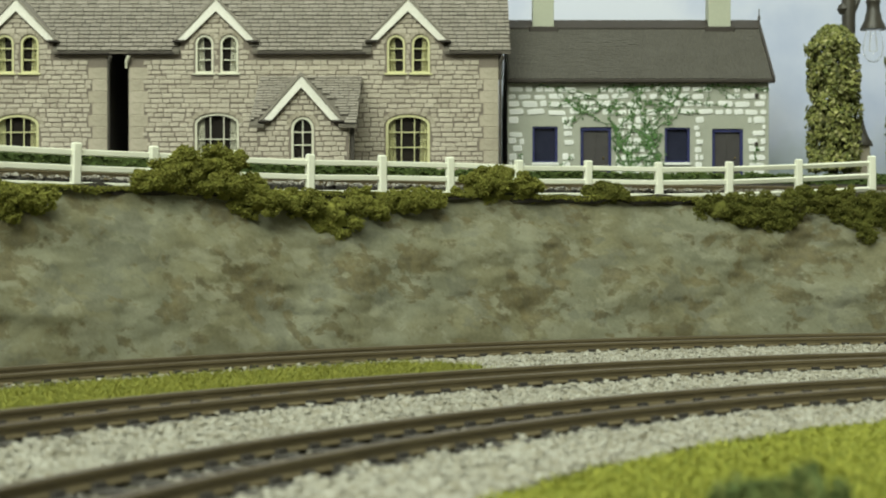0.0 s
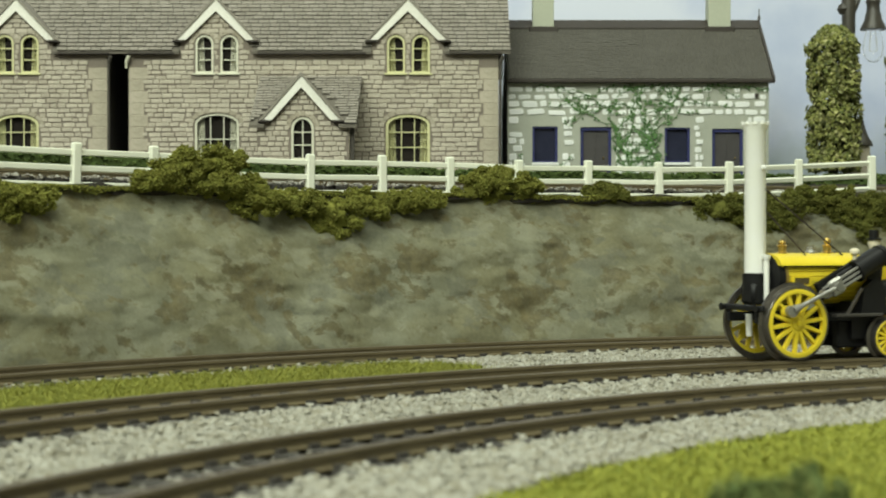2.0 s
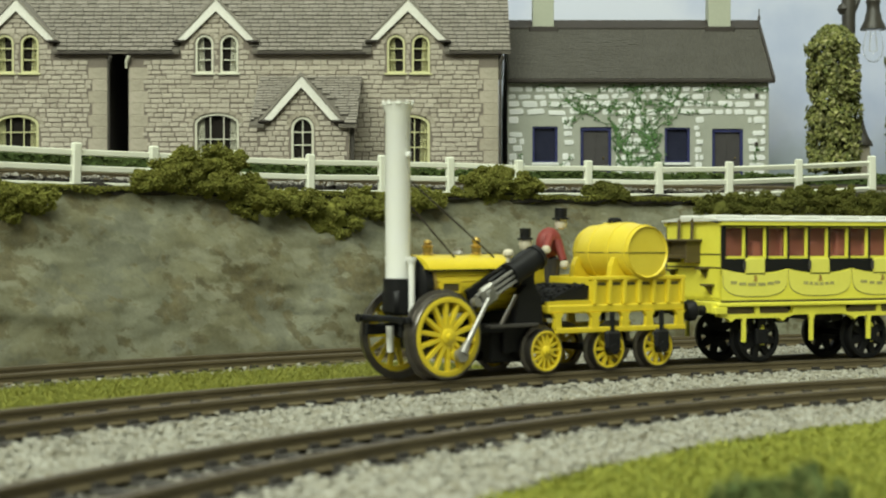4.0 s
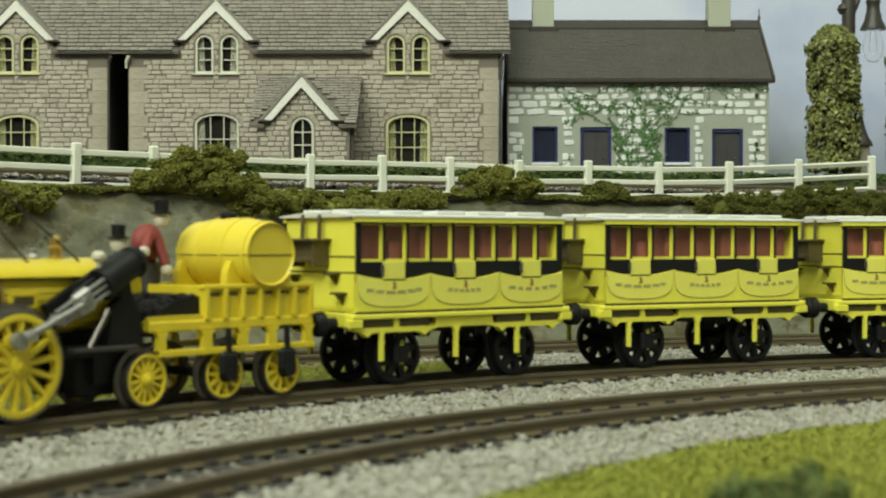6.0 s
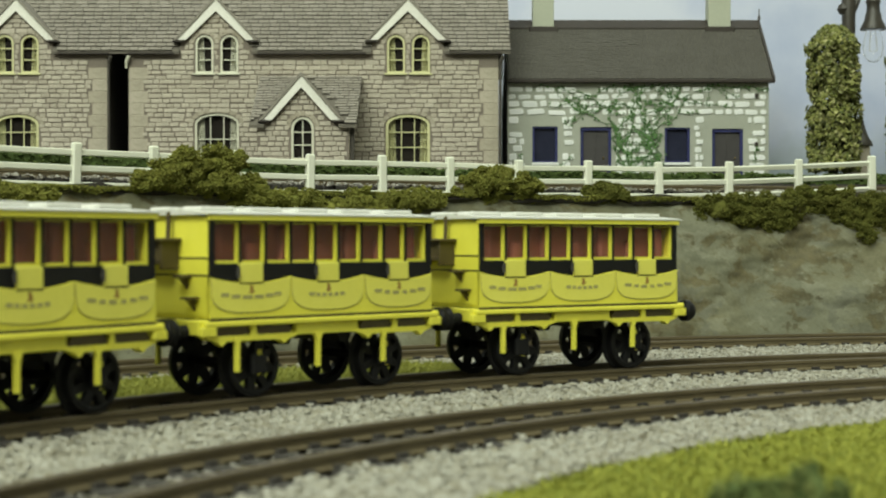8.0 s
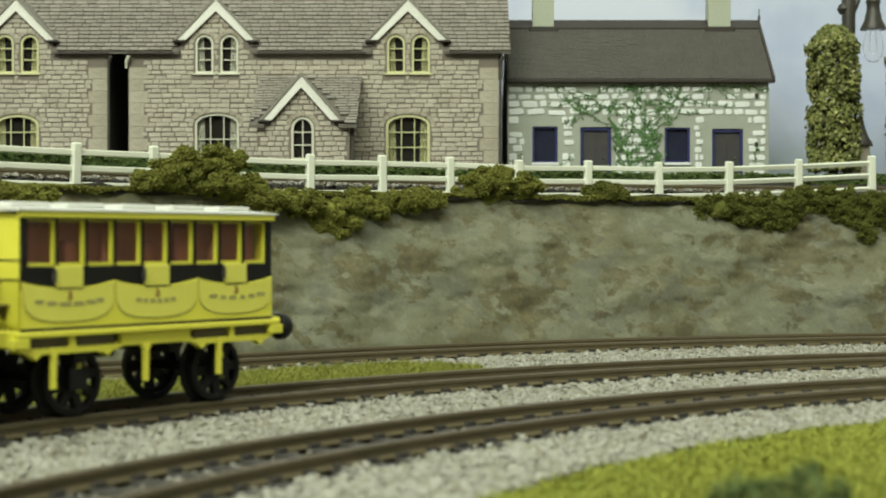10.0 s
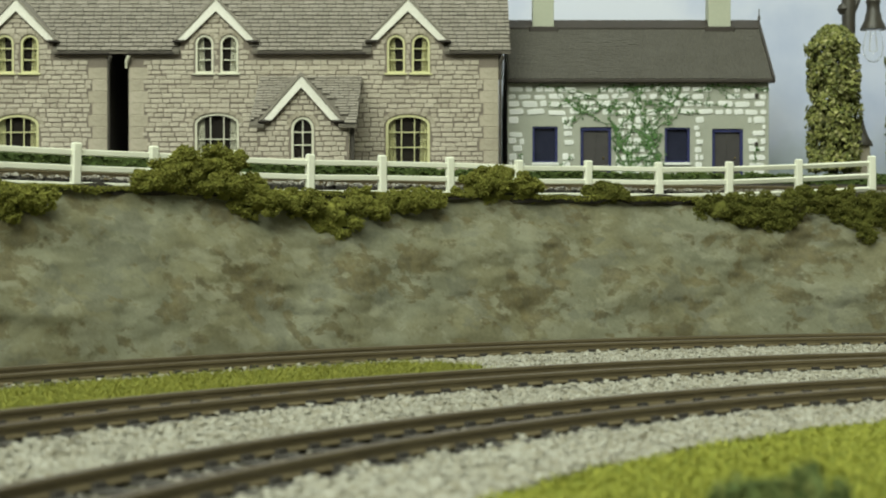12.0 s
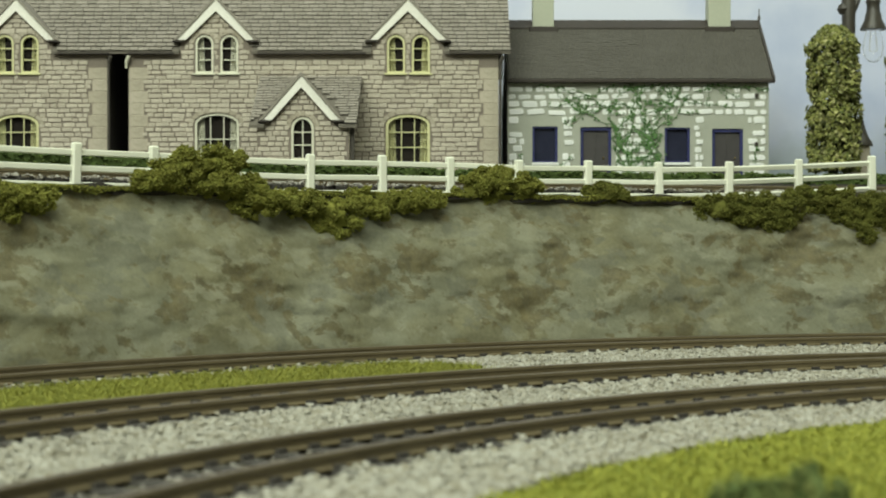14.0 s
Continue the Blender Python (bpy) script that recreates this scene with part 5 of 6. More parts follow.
def build_loco():
    lo = thing("steam_locomotive", "yellow early steam locomotive model with tall white chimney on the rails", "locomotive")
    # boiler clad in narrow boards
    bm = bmesh.new()
    m = Matrix.Translation((0, 0, 20.6)) @ Matrix.Rotation(radians(90), 4, "Y")
    lathe(bm, [(0, -12.0), (6.1, -12.0), (6.1, 12.6), (0, 12.6)], 36, m)
    boiler = part("boiler", bm, "yellow", lo)
    board = None
    count = 30
    for i in range(count):
        a = 2 * math.pi * (i + 0.5) / count
        if board is None:
            bm = bmesh.new()
            box(bm, -12.1, 12.7, -0.58, 0.58, 6.05, 6.55, 0.1)
            ob = part("board", bm, "yellow", boiler)
            board = ob.data
        else:
            ob = new("board", board)
            ob.parent = boiler
        ob.matrix_basis = pm(0, 0, 20.6, math.degrees(a))
    for x, w, mat in ((12.2, 0.8, "brass"), (-11.9, 0.8, "brass")):
        bm = bmesh.new()
        lathe(bm, [(6.4, -w / 2), (6.8, -w / 2), (6.8, w / 2), (6.4, w / 2)], 40, Matrix.Translation((x, 0, 20.6)) @ Matrix.Rotation(radians(90), 4, "Y"), closed=True)
        part("boiler_band", bm, mat, boiler, smooth=True)
    bm = bmesh.new()
    slab(bm, [(7.1, 24.2), (6.9, 24.7), (6.2, 25.6), (4.4, 26.7), (2.2, 27.2), (0, 27.4), (-2.2, 27.2), (-4.4, 26.7), (-6.2, 25.6), (-6.9, 24.7), (-7.1, 24.2)], -12.2, 14.4, axis="x")
    part("boiler_cover", bm, "yellow", boiler, "smooth yellow top cover", smooth=True)
    for k in (-1, 1):
        # added dark rod draws the shade line under the cover's lip
        bm = bmesh.new()
        rod(bm, (14.0, k * 6.5, 24.0), (-11.8, k * 6.5, 24.0), 0.3, n=8)
        part("side_rail", bm, "seam", lo)
        bm = bmesh.new()
        box(bm, 5.6, 10.2, k * 6.45 - 0.35, k * 6.45 + 0.35, 19.3, 21.0, 0.25)
        part("side_slot", bm, "bracket", boiler, "dark slot in the boiler side")
        bm = bmesh.new()
        frame_plate(bm, [(5.1, 18.9), (10.7, 18.9), (10.7, 21.4), (5.1, 21.4)], [(5.6, 19.3), (10.2, 19.3), (10.2, 21.0), (5.6, 21.0)], k * 6.2, k * 6.9)
        part("slot_frame", bm, "yellow", boiler)
    # smokebox and chimney
    bm = bmesh.new()
    lathe(bm, [(0, 12.4), (6.6, 12.4), (6.6, 14.6), (5.9, 15.0), (0, 15.2)], 36, m)
    box(bm, 13.5, 20.4, -3.0, 3.0, 14.0, 20.0, 0.8)
    lathe(bm, [(0, 15.0), (3.2, 15.0), (3.2, 18.5), (3.3, 21.6), (3.3, 22.2), (0, 22.2)], 24, Matrix.Translation((17.7, 0, 0)))
    part("smokebox", bm, "black", lo, smooth=True)
    bm = bmesh.new()
    lathe(bm, [(0, 21.6), (2.78, 21.6), (2.78, 59.0), (3.1, 59.6), (3.2, 60.0), (3.6, 61.2), (3.2, 61.2), (2.6, 60.0), (2.6, 50), (0, 50)], 28, Matrix.Translation((17.7, 0, 0)))
    ch = part("chimney", bm, "white", lo, "tall white chimney", smooth=True)
    for i in range(10):
        a = 2 * math.pi * i / 10
        bm = bmesh.new()
        slab(bm, [(-0.7, 60.6), (0.7, 60.6), (0, 61.6)], 3.25, 3.6)
        part("crown_point", bm, "white", ch, at=pm(17.7, 0, 0, 0, 0, math.degrees(a)))
    for z in (49.5, 26.4):
        bm = bmesh.new()
        box(bm, 16.9, 17.7, 2.8, 3.9, z - 0.5, z + 0.6, 0.15)
        part("stay_lug", bm, "white", ch, smooth=True)
    for k in (-1, 1):
        bm = bmesh.new()
        rod(bm, (17.0, k * 4.1, 26.3), (16.9, k * 4.1, 12.8), 0.72, n=12)
        lathe(bm, [(0.7, 25.4), (1.1, 26.3), (1.1, 27.0), (0, 27.0)], 12, Matrix.Translation((17.0, k * 4.1, 0)))
        rod(bm, (16.9, k * 4.1, 13.6), (16.9, k * 4.1, 12.6), 1.25, n=12)
        rod(bm, (16.9, k * 4.1, 11.4), (16.8, k * 4.1, 5.6), 0.95, 0.8, n=12)
        part("exhaust_pipe", bm, "white", lo, "white exhaust pipe", smooth=True)
        for z, x in ((38.5, 5.0), (44.0, -6.5)) if k > 0 else ():
            bm = bmesh.new()
            rod(bm, (16.0, k * 2.0, z), (x, k * 4.2, 26.8), 0.22, n=6)
            part("chimney_stay", bm, "gutter", lo)
    # mountings on top
    for x, top, mat in ((9.4, 30.8, "brass"), (-4.7, 31.4, "brass")):
        bm = bmesh.new()
        lathe(bm, [(0, 26.0), (1.7, 26.0), (1.6, 27.5), (1.1, 27.8), (1.1, 29.0), (1.5, 29.3), (0.75, 29.8), (1.05, top - 0.7), (0.7, top - 0.1), (0, top)], 16, Matrix.Translation((x, 0, 0)))
        part("safety_valve", bm, mat, lo, "brass fitting", smooth=True)
    bm = bmesh.new()
    lathe(bm, [(0, 26.0), (1.5, 26.0), (1.5, 27.6), (1.0, 28.2), (1.0, 28.9), (0, 29.0)], 14, Matrix.Translation((0.6, 0, 0)))
    part("filler_cap", bm, "steel", lo, smooth=True)
    # firebox, frame and buffer beam
    bm = bmesh.new()
    slab(bm, [(-7.2, 5.0), (-17.0, 5.0), (-17.0, 18.5), (-16.0, 22.5), (-14.0, 24.6), (-12.3, 25.0), (-12.3, 14.6), (-7.2, 14.6)], -7.2, 7.2)
    part("firebox", bm, "black", lo)
    for k in (-1, 1):
        bm = bmesh.new()
        slab(bm, [(-8.6, 11.4), (-17.0, 11.4), (-16.4, 17.5), (-14.6, 20.2), (-12.0, 20.4), (-9.6, 18.4)], k * 7.3, k * 9.4)
        part("splash_panel", bm, "black", lo)
        bm = bmesh.new()
        rod(bm, (-4.0, k * 9.8, 11.6), (-8.4, k * 9.8, 18.2), 0.5, n=8)
        part("strut", bm, "tyre", lo)
        bm = bmesh.new()
        box(bm, -18.0, 22.0, k * 6.4 - 0.6, k * 6.4 + 0.6, 9.6, 12.0, 0.2)
        part("main_frame", bm, "black", lo)
        bm = bmesh.new()
        box(bm, -14.6, 0.0, k * 9.6 - 1.2, k * 9.6 + 1.2, 10.9, 11.7, 0.15)
        part("footboard", bm, "sleeper", lo)
        bm = bmesh.new()
        box(bm, 3.0, 13.0, k * 4.4 - 1.4, k * 4.4 + 1.4, 6.2, 9.6, 0.4)
        box(bm, -16.0, -4.0, k * 4.4 - 1.6, k * 4.4 + 1.6, 2.6, 9.6, 0.4)
        part("under_frame", bm, "black", lo)
    bm = bmesh.new()
    box(bm, 20.9, 22.2, -9.6, 9.6, 12.6, 14.1, 0.3)
    for k in (-1, 1):
        rod(bm, (22.1, k * 8.0, 13.3), (23.0, k * 8.0, 13.3), 0.8, 1.0, 12)
    part("buffer_beam", bm, "black", lo)
    bm = bmesh.new()
    box(bm, -21.0, -16.5, -7.0, 7.0, 10.6, 11.6, 0.2)
    part("footplate", bm, "black", lo)
    # slanted cylinders, guides and the gear that runs on them
    q = math.degrees(math.atan2(GUIDE_WAY.z, -GUIDE_WAY.x))
    for k in (-1, 1):
        def on(d, y=11.0):
            p = GUIDE_FROM + GUIDE_WAY * d
            return (p.x, k * y, p.z - (3.5 if k < 0 else 0.0))
        bm = bmesh.new()
        rod(bm, on(13.0, 9.6), on(22.0, 9.6), 2.75, n=20)
        rod(bm, on(12.6, 9.6), on(13.6, 9.6), 3.0, n=20)
        rod(bm, on(21.2, 9.6), on(22.6, 9.6), 3.05, 2.7, n=20)
        box(bm, 7.0, 20.5, -1.3, 1.3, -1.6, 1.8, 0.3, m=Matrix.Translation((GUIDE_FROM.x, k * 8.0, GUIDE_FROM.z)) @ Matrix.Rotation(radians(180 + q), 4, "Y") @ Matrix.Rotation(radians(180), 4, "X"))
        cyl = part("cylinder", bm, "black", lo, "black slanted cylinder", smooth=True)
        bm = bmesh.new()
        low, high = Vector(on(1.0)), Vector(on(21.0))
        slab(bm, [(low.x + e * 1.1, low.z + e * 2.1) for e in (-1, 1)] + [(high.x + e * 1.1, high.z + e * 2.1) for e in (1, -1)], k * 7.3, k * 8.6)
        part("bracket_plate", bm, "black", lo)
        for d, z in ((12.6, 4.6),) if k > 0 else ():
            p = Vector(on(d, 9.2)) + Vector((0, 0, z))
            bm = bmesh.new()
            lathe(bm, [(0, -1.6), (0.5, -1.5), (0.55, -0.6), (1.25, 0.1), (1.3, 0.8), (0.8, 1.4), (0, 1.5)], 14, Matrix.Translation(p))
            part("oil_cup", bm, "pale", cyl, "pale metal oil cup", smooth=True)
        for dz in (-1.3, 1.3):
            bm = bmesh.new()
            a, b = Vector(on(0.5, 11.2)), Vector(on(13.0, 11.2))
            rod(bm, a + Vector((0.5 * dz * 0.9, 0, dz * 0.85)), b + Vector((0.5 * dz * 0.9, 0, dz * 0.85)), 0.42, n=8)
            part("slide_bar", bm, "steel", lo)
        bm = bmesh.new()
        rod(bm, on(0.3, 10.0), on(0.3, 11.8), 1.0, n=10)
        rod(bm, on(4.0, 11.2), on(13.0, 11.2), 0.4, n=8)
        part("piston_rod", bm, "steel", lo)
    # wheels
    wheels = []
    for k in (1, -1):
        wheels.append((wheel(lo, DRIVER_R, 14, (DRIVER_X, k * 10.4, DRIVER_R), k, "yellow", "tyre", CRANK, 0.62), (DRIVER_X, k * 10.4, DRIVER_R), 11.9, 165.0 + (90 if k < 0 else 0)))
        wheels.append((wheel(lo, 5.1, 14, (-17.2, k * 10.4, 5.1), k, "yellow", "tyre", 0, 0.42), (-17.2, k * 10.4, 5.1), 5.6, 20.0))
    axle(lo, DRIVER_X, DRIVER_R, 9, 1.1)
    axle(lo, -17.2, 5.1, 9)
    bm = bmesh.new()
    rod(bm, (0, 0, 0), (ROD_LENGTH, 0, 0), 0.75, 0.5, 10)
    rod(bm, (0, -0.7, 0), (0, 0.7, 0), 1.5, n=16)
    rod(bm, (0.5, 0, 0), (3.6, 0, 0), 1.35, 0.7, 10)
    rod(bm, (ROD_LENGTH, -0.6, 0), (ROD_LENGTH, 0.6, 0), 1.1, n=14)
    conrod = part("connecting_rod", bm, "steel", lo, "bright steel connecting rod", smooth=True)
    bm = bmesh.new()
    box(bm, -2.1, 2.1, -0.8, 0.8, -2.2, 2.2, 0.5, m=Matrix.Rotation(radians(q), 4, "Y"))
    rod(bm, (0, -1.0, 0), (0, 1.4, 0), 0.8, n=12)
    cross = part("crosshead", bm, "steel", lo)
    return lo, wheels, conrod, cross


def build_tender():
    te = thing("tender", "yellow open tender carrying a yellow water barrel and dark coal", "tender")
    bm = bmesh.new()
    box(bm, -18.5, 22.6, -10.6, 10.6, 13.6, 15.6, 0.3)
    part("floor", bm, "yellow", te)
    # slatted box at the back
    for k in (-1, 1):
        bm = bmesh.new()
        box(bm, -18.2, 9.6, k * 9.6 - 0.5, k * 9.6 + 0.5, 15.4, 21.2, 0.15)
        side = part("side_panel", bm, "yellow", te)
        bm = bmesh.new()
        box(bm, -18.6, 10.0, k * 9.9 - 1.0, k * 9.9 + 1.0, 21.2, 22.2, 0.2)
        part("top_rail", bm, "yellow", side)
        for i in range(7):
            x = -17.7 + i * 4.48
            bm = bmesh.new()
            box(bm, x - 0.55, x + 0.55, k * 10.4 - 0.6, k * 10.4 + 0.6, 15.6, 21.3, 0.15)
            part("upright", bm, "yellow", side)
            if i < 6:
                bm = bmesh.new()
                box(bm, x + 1.0, x + 3.5, k * 10.15 - 0.12, k * 10.15 + 0.12, 20.0, 20.7, 0.1)
                part("slot", bm, "seam", side)
        # lower frame with legs
        bm = bmesh.new()
        box(bm, -18.3, 20.8, k * 10.6 - 0.7, k * 10.6 + 0.7, 9.0, 10.3, 0.2)
        lower = part("lower_bar", bm, "yellow", te)
        for x, w in ((20.2, 1.0), (9.4, 1.2), (0.4, 1.1), (-7.0, 1.1), (-16.6, 1.1)):
            bm = bmesh.new()
            slab(bm, [(x - w, 10.2), (x + w, 10.2), (x + w * 0.8, 12.6), (x + w * 1.5, 13.7), (x - w * 1.5, 13.7), (x - w * 0.8, 12.6)], k * 10.0, k * 11.2)
            part("leg", bm, "yellow", lower)
        for x in (4.6, -10.4):
            bm = bmesh.new()
            box(bm, x - 2.3, x + 2.3, k * 11.4 - 0.8, k * 11.4 + 0.8, 4.6, 9.4, 0.7)
            rod(bm, (x, k * 10.4, 5.0), (x, k * 12.6, 5.0), 1.6, 1.3, 12)
            rod(bm, (x, k * 11.4, 9), (x, k * 11.4, 13.8), 0.6, n=8)
            part("axle_box", bm, "black", te)
    for x in (-18.0, 9.2):
        bm = bmesh.new()
        box(bm, x - 0.5, x + 0.5, -9.4, 9.4, 15.4, 22.0, 0.15)
        part("end_panel", bm, "yellow", te)
    # coal in front and the flared shields
    bm = bmesh.new()
    slab(bm, [(22.2, 15.4), (22.2, 16.2), (15.0, 19.4), (9.6, 20.0), (9.6, 15.4)], -8.2, 9.0)
    part("coal_bed", bm, "black", te, "black coal")
    rng = np.random.default_rng(91)
    spots = []
    for i in range(420):
        x = rng.uniform(10.2, 21.4)
        spots.append((x, rng.uniform(-7.6, 8.4), 20.0 - max(0, x - 13) * 0.4, rng.uniform(0.5, 1.2)))
    chips("coal", spots, 0.8, "black", te, seed=91)
    for k, z in ((-1, 24.4), (1, 16.6)):
        bm = bmesh.new()
        slab(bm, [(22.6, 15.4), (21.8, 18.0) if k < 0 else (22.6, 16.4), (18.6, z), (9.6, z), (9.6, 15.4)], k * 9.2, k * 10.2)
        part("flared_side", bm, "yellow", te)
    # barrel across the tender, with staves, hoops and saddles
    BX, BZ, BR = -5.9, 27.9, 7.2
    m = Matrix.Translation((BX, 0.9, BZ)) @ AXLE_Y
    bm = bmesh.new()
    prof = [(BR * (1 - 0.15 * (t / 11.0) ** 2), t) for t in np.linspace(-11.0, 11.0, 13)]
    lathe(bm, [(0, -10.5), (5.8, -10.5)] + prof + [(5.8, 10.5), (0, 10.5)], 40, m)
    barrel = part("barrel", bm, "barrel", te, "smooth yellow water barrel", smooth=True)
    for t in (-9.4, -3.7, 3.7, 9.4):
        r = BR * (1 - 0.15 * (t / 11.0) ** 2)
        bm = bmesh.new()
        lathe(bm, [(r - 0.1, t - 0.5), (r + 0.14, t - 0.45), (r + 0.14, t + 0.45), (r - 0.1, t + 0.5)], 40, m, closed=True)
        part("hoop", bm, "barrel", barrel, smooth=True)
    for k in (-1, 1):
        bm = bmesh.new()
        pts = []
        for t in np.linspace(-10.9, 10.9, 11):
            pts.append(((BR * (1 - 0.15 * (t / 11.0) ** 2) + 0.02), t))
        for (ra, ta), (rb, tb) in zip(pts, pts[1:]):
            rod(bm, (BX + k * ra, ta + 0.9, BZ - 0.2), (BX + k * rb, tb + 0.9, BZ - 0.2), 0.12, n=5)
        part("mould_line", bm, "seam", barrel)
    for t in (11.46, -9.66):
        bm = bmesh.new()
        box(bm, BX - 5.8, BX + 5.8, t - 0.06, t + 0.06, BZ - 0.3, BZ - 0.08)
        part("mould_line", bm, "seam", barrel)
    bm = bmesh.new()
    lathe(bm, [(0, 0), (1.7, 0), (1.7, 1.0), (1.2, 1.4), (0, 1.4)], 14, Matrix.Translation((BX, -1.0, BZ + BR - 0.2)))
    part("bung", bm, "black", barrel, smooth=True)
    for y in (-7.4, 7.4):
        bm = bmesh.new()
        outline = [(BX - 9.5, 15.5)]
        outline += [(BX - 8.2, 24.5), (BX - 7.2, 26.5)]
        for i in range(9):
            a = math.pi * (1.06 + 0.88 * i / 8)
            outline.append((BX + 6.9 * math.cos(a), BZ + 6.9 * math.sin(a)))
        outline += [(BX + 7.2, 26.5), (BX + 8.2, 24.5), (BX + 9.5, 15.5)]
        slab(bm, outline, y - 0.9, y + 0.9)
        part("saddle", bm, "yellow", te)
    wheels = []
    for x in (4.6, -10.4):
        for k in (1, -1):
            wheels.append((wheel(te, 4.9, 10, (x, k * 10.2, 4.9), k, "yellow", "tyre", 0, 0.5), (x, k * 10.2, 4.9), 4.9, 11.0 * x))
        axle(te, x, 4.9, 9)
    bm = bmesh.new()
    rod(bm, (23, 0, 12.5), (36, 0, 12.5), 0.7, n=8)
    part("drawbar", bm, "black", te)
    bm = bmesh.new()
    rod(bm, (-19, 0, 13), (-24.5, 0, 13), 0.7, n=8)
    part("drawbar", bm, "black", te)
    return te, wheels


HL, HW = 29.4, 13.0           # half length and half width of a coach body


def boat(x0, x1, top, low, n=14, sag=0.9):
    """The outline of a stagecoach-like panel: a slack top edge and a rounded bottom."""
    mid, half = (x0 + x1) / 2, (x1 - x0) / 2
    pts = []
    for i in range(n + 1):
        t = -1 + 2 * i / n
        pts.append((mid + half * t, top - sag * (1 - t * t)))
    for i in range(n + 1):
        a = math.pi * i / n
        c, s = math.cos(a), math.sin(a)
        pts.append((mid + half * math.copysign(abs(c) ** 0.7, c), top - 0.6 - (top - 0.6 - low) * s ** 0.5))
    return pts


def build_coach(label, marks):
    co = thing("railway_coach", label, "railway coach", "coaches of the train")
    top_body = 34.5
    bm = bmesh.new()
    box(bm, -HL, HL, -HW + 0.3, HW - 0.3, 15.6, 16.6, 0.1)
    part("floor", bm, "lemon", co)
    for k in (-1, 1):
        y = k * HW
        bm = bmesh.new()
        holes = []
        for i in range(9):
            x = -HL + 1.15 + (i + 0.5) * (2 * HL - 2.3) / 9
            holes.append([(x - 2.98, 26.1), (x + 2.98, 26.1), (x + 2.98, 34.0), (x - 2.98, 34.0)])
        pierced(bm, [(-HL, 22.0), (HL, 22.0), (HL, top_body), (-HL, top_body)], holes, y - k * 0.5, y - k * 0.05)
        side = part("upper_side", bm, "black", co, "black window band")
        for h in holes:
            x0, x1 = h[0][0], h[1][0]
            bm = bmesh.new()
            frame_plate(bm, [(x0 - 0.3, 26.0), (x1 + 0.3, 26.0), (x1 + 0.3, 34.2), (x0 - 0.3, 34.2)], [(x0 + 0.55, 26.75), (x1 - 0.1, 26.75), (x1 - 0.1, 33.8), (x0 + 0.55, 33.8)], y - k * 1.2, y - k * 0.52)
            w = part("window_frame", bm, "lemon", side, "yellow window frame")
        bm = bmesh.new()
        box(bm, -HL + 0.6, HL - 0.6, y - k * 1.35 - 0.08, y - k * 1.35 + 0.08, 26.0, 34.2)
        part("glazing", bm, "pane", side).visible_shadow = False
        # lower panel with a scalloped top
        bm = bmesh.new()
        outline = [(-HL, 15.8), (HL, 15.8)]
        third = 2 * HL / 3
        for i in range(37):
            x = HL - 2 * HL * i / 36
            t = ((x + HL) % third) / third * 2 - 1 if 0 < i < 36 else 1
            outline.append((x, 23.6 - 1.2 * (1 - t * t)))
        slab(bm, outline, y - k * 0.9, y + k * 0.12)
        lower = part("lower_side", bm, "lemon", co)
        for j in range(3):
            x0, x1 = -HL + third * j + 0.25, -HL + third * (j + 1) - 0.25
            bm = bmesh.new()
            slab(bm, boat(x0 - 0.12, x1 + 0.12, 23.4, 16.55, sag=1.2), y - k * 0.2, y + k * 0.2)
            edge = part("panel_edge", bm, "print", lower)
            bm = bmesh.new()
            slab(bm, boat(x0, x1, 23.44, 16.75, sag=1.2), y - k * 0.2, y + k * 0.3)
            pan = part("curved_panel", bm, "lemon_dull", lower, "rounded yellow body panel")
            cx = (x0 + x1) / 2
            # worn printed marks: a crest and an illegible name
            bm = bmesh.new()
            slab(bm, [(cx - 0.5, 20.4), (cx + 0.7, 20.4), (cx + 0.3, 21.2), (cx + 0.5, 21.8), (cx - 0.1, 22.0), (cx - 0.4, 21.4)], y + k * 0.31, y + k * 0.36)
            part("crest", bm, "crest", pan)
            for i, (dx, w) in enumerate(marks[j]):
                bm = bmesh.new()
                zz = 19.7 + 0.012 * dx * dx
                box(bm, cx + dx - w / 2, cx + dx + w / 2, y + k * 0.33 - 0.03, y + k * 0.33 + 0.03, zz - 0.36, zz + 0.36)
                part("worn_mark", bm, "print", pan)
            # door panel between the black fields
            bm = bmesh.new()
            box(bm, cx - 2.9, cx + 2.9, y + k * 0.05 - 0.25, y + k * 0.05 + 0.25, 22.4, 26.2, 0.15)
            door = part("door_panel", bm, "lemon_dull", lower)
            bm = bmesh.new()
            rod(bm, (cx + 3.4, y + k * 0.5, 23.4), (cx + 3.4, y + k * 0.5, 25.6), 0.35, n=8)
            rod(bm, (cx + 3.4, y, 24.5), (cx + 3.4, y + k * 0.6, 24.5), 0.3, n=8)
            part("door_handle", bm, "sleeper", door)
            bm = bmesh.new()
            box(bm, cx - 3.0, cx + 3.0, y + k * 0.15 - 0.2, y + k * 0.15 + 0.2, 22.2, 22.4)
            part("door_seam", bm, "seam", door)
        bm = bmesh.new()
        box(bm, -HL, HL, y - 0.25, y + 0.25, 15.35, 15.8)
        part("shadow_gap", bm, "seam", lower)
        bm = bmesh.new()
        box(bm, -HL - 0.4, HL + 0.4, min(y - k * 0.9, y + k * 0.6), max(y - k * 0.9, y + k * 0.6), 34.35, 35.5, 0.12)
        part("cornice", bm, "lemon", co)
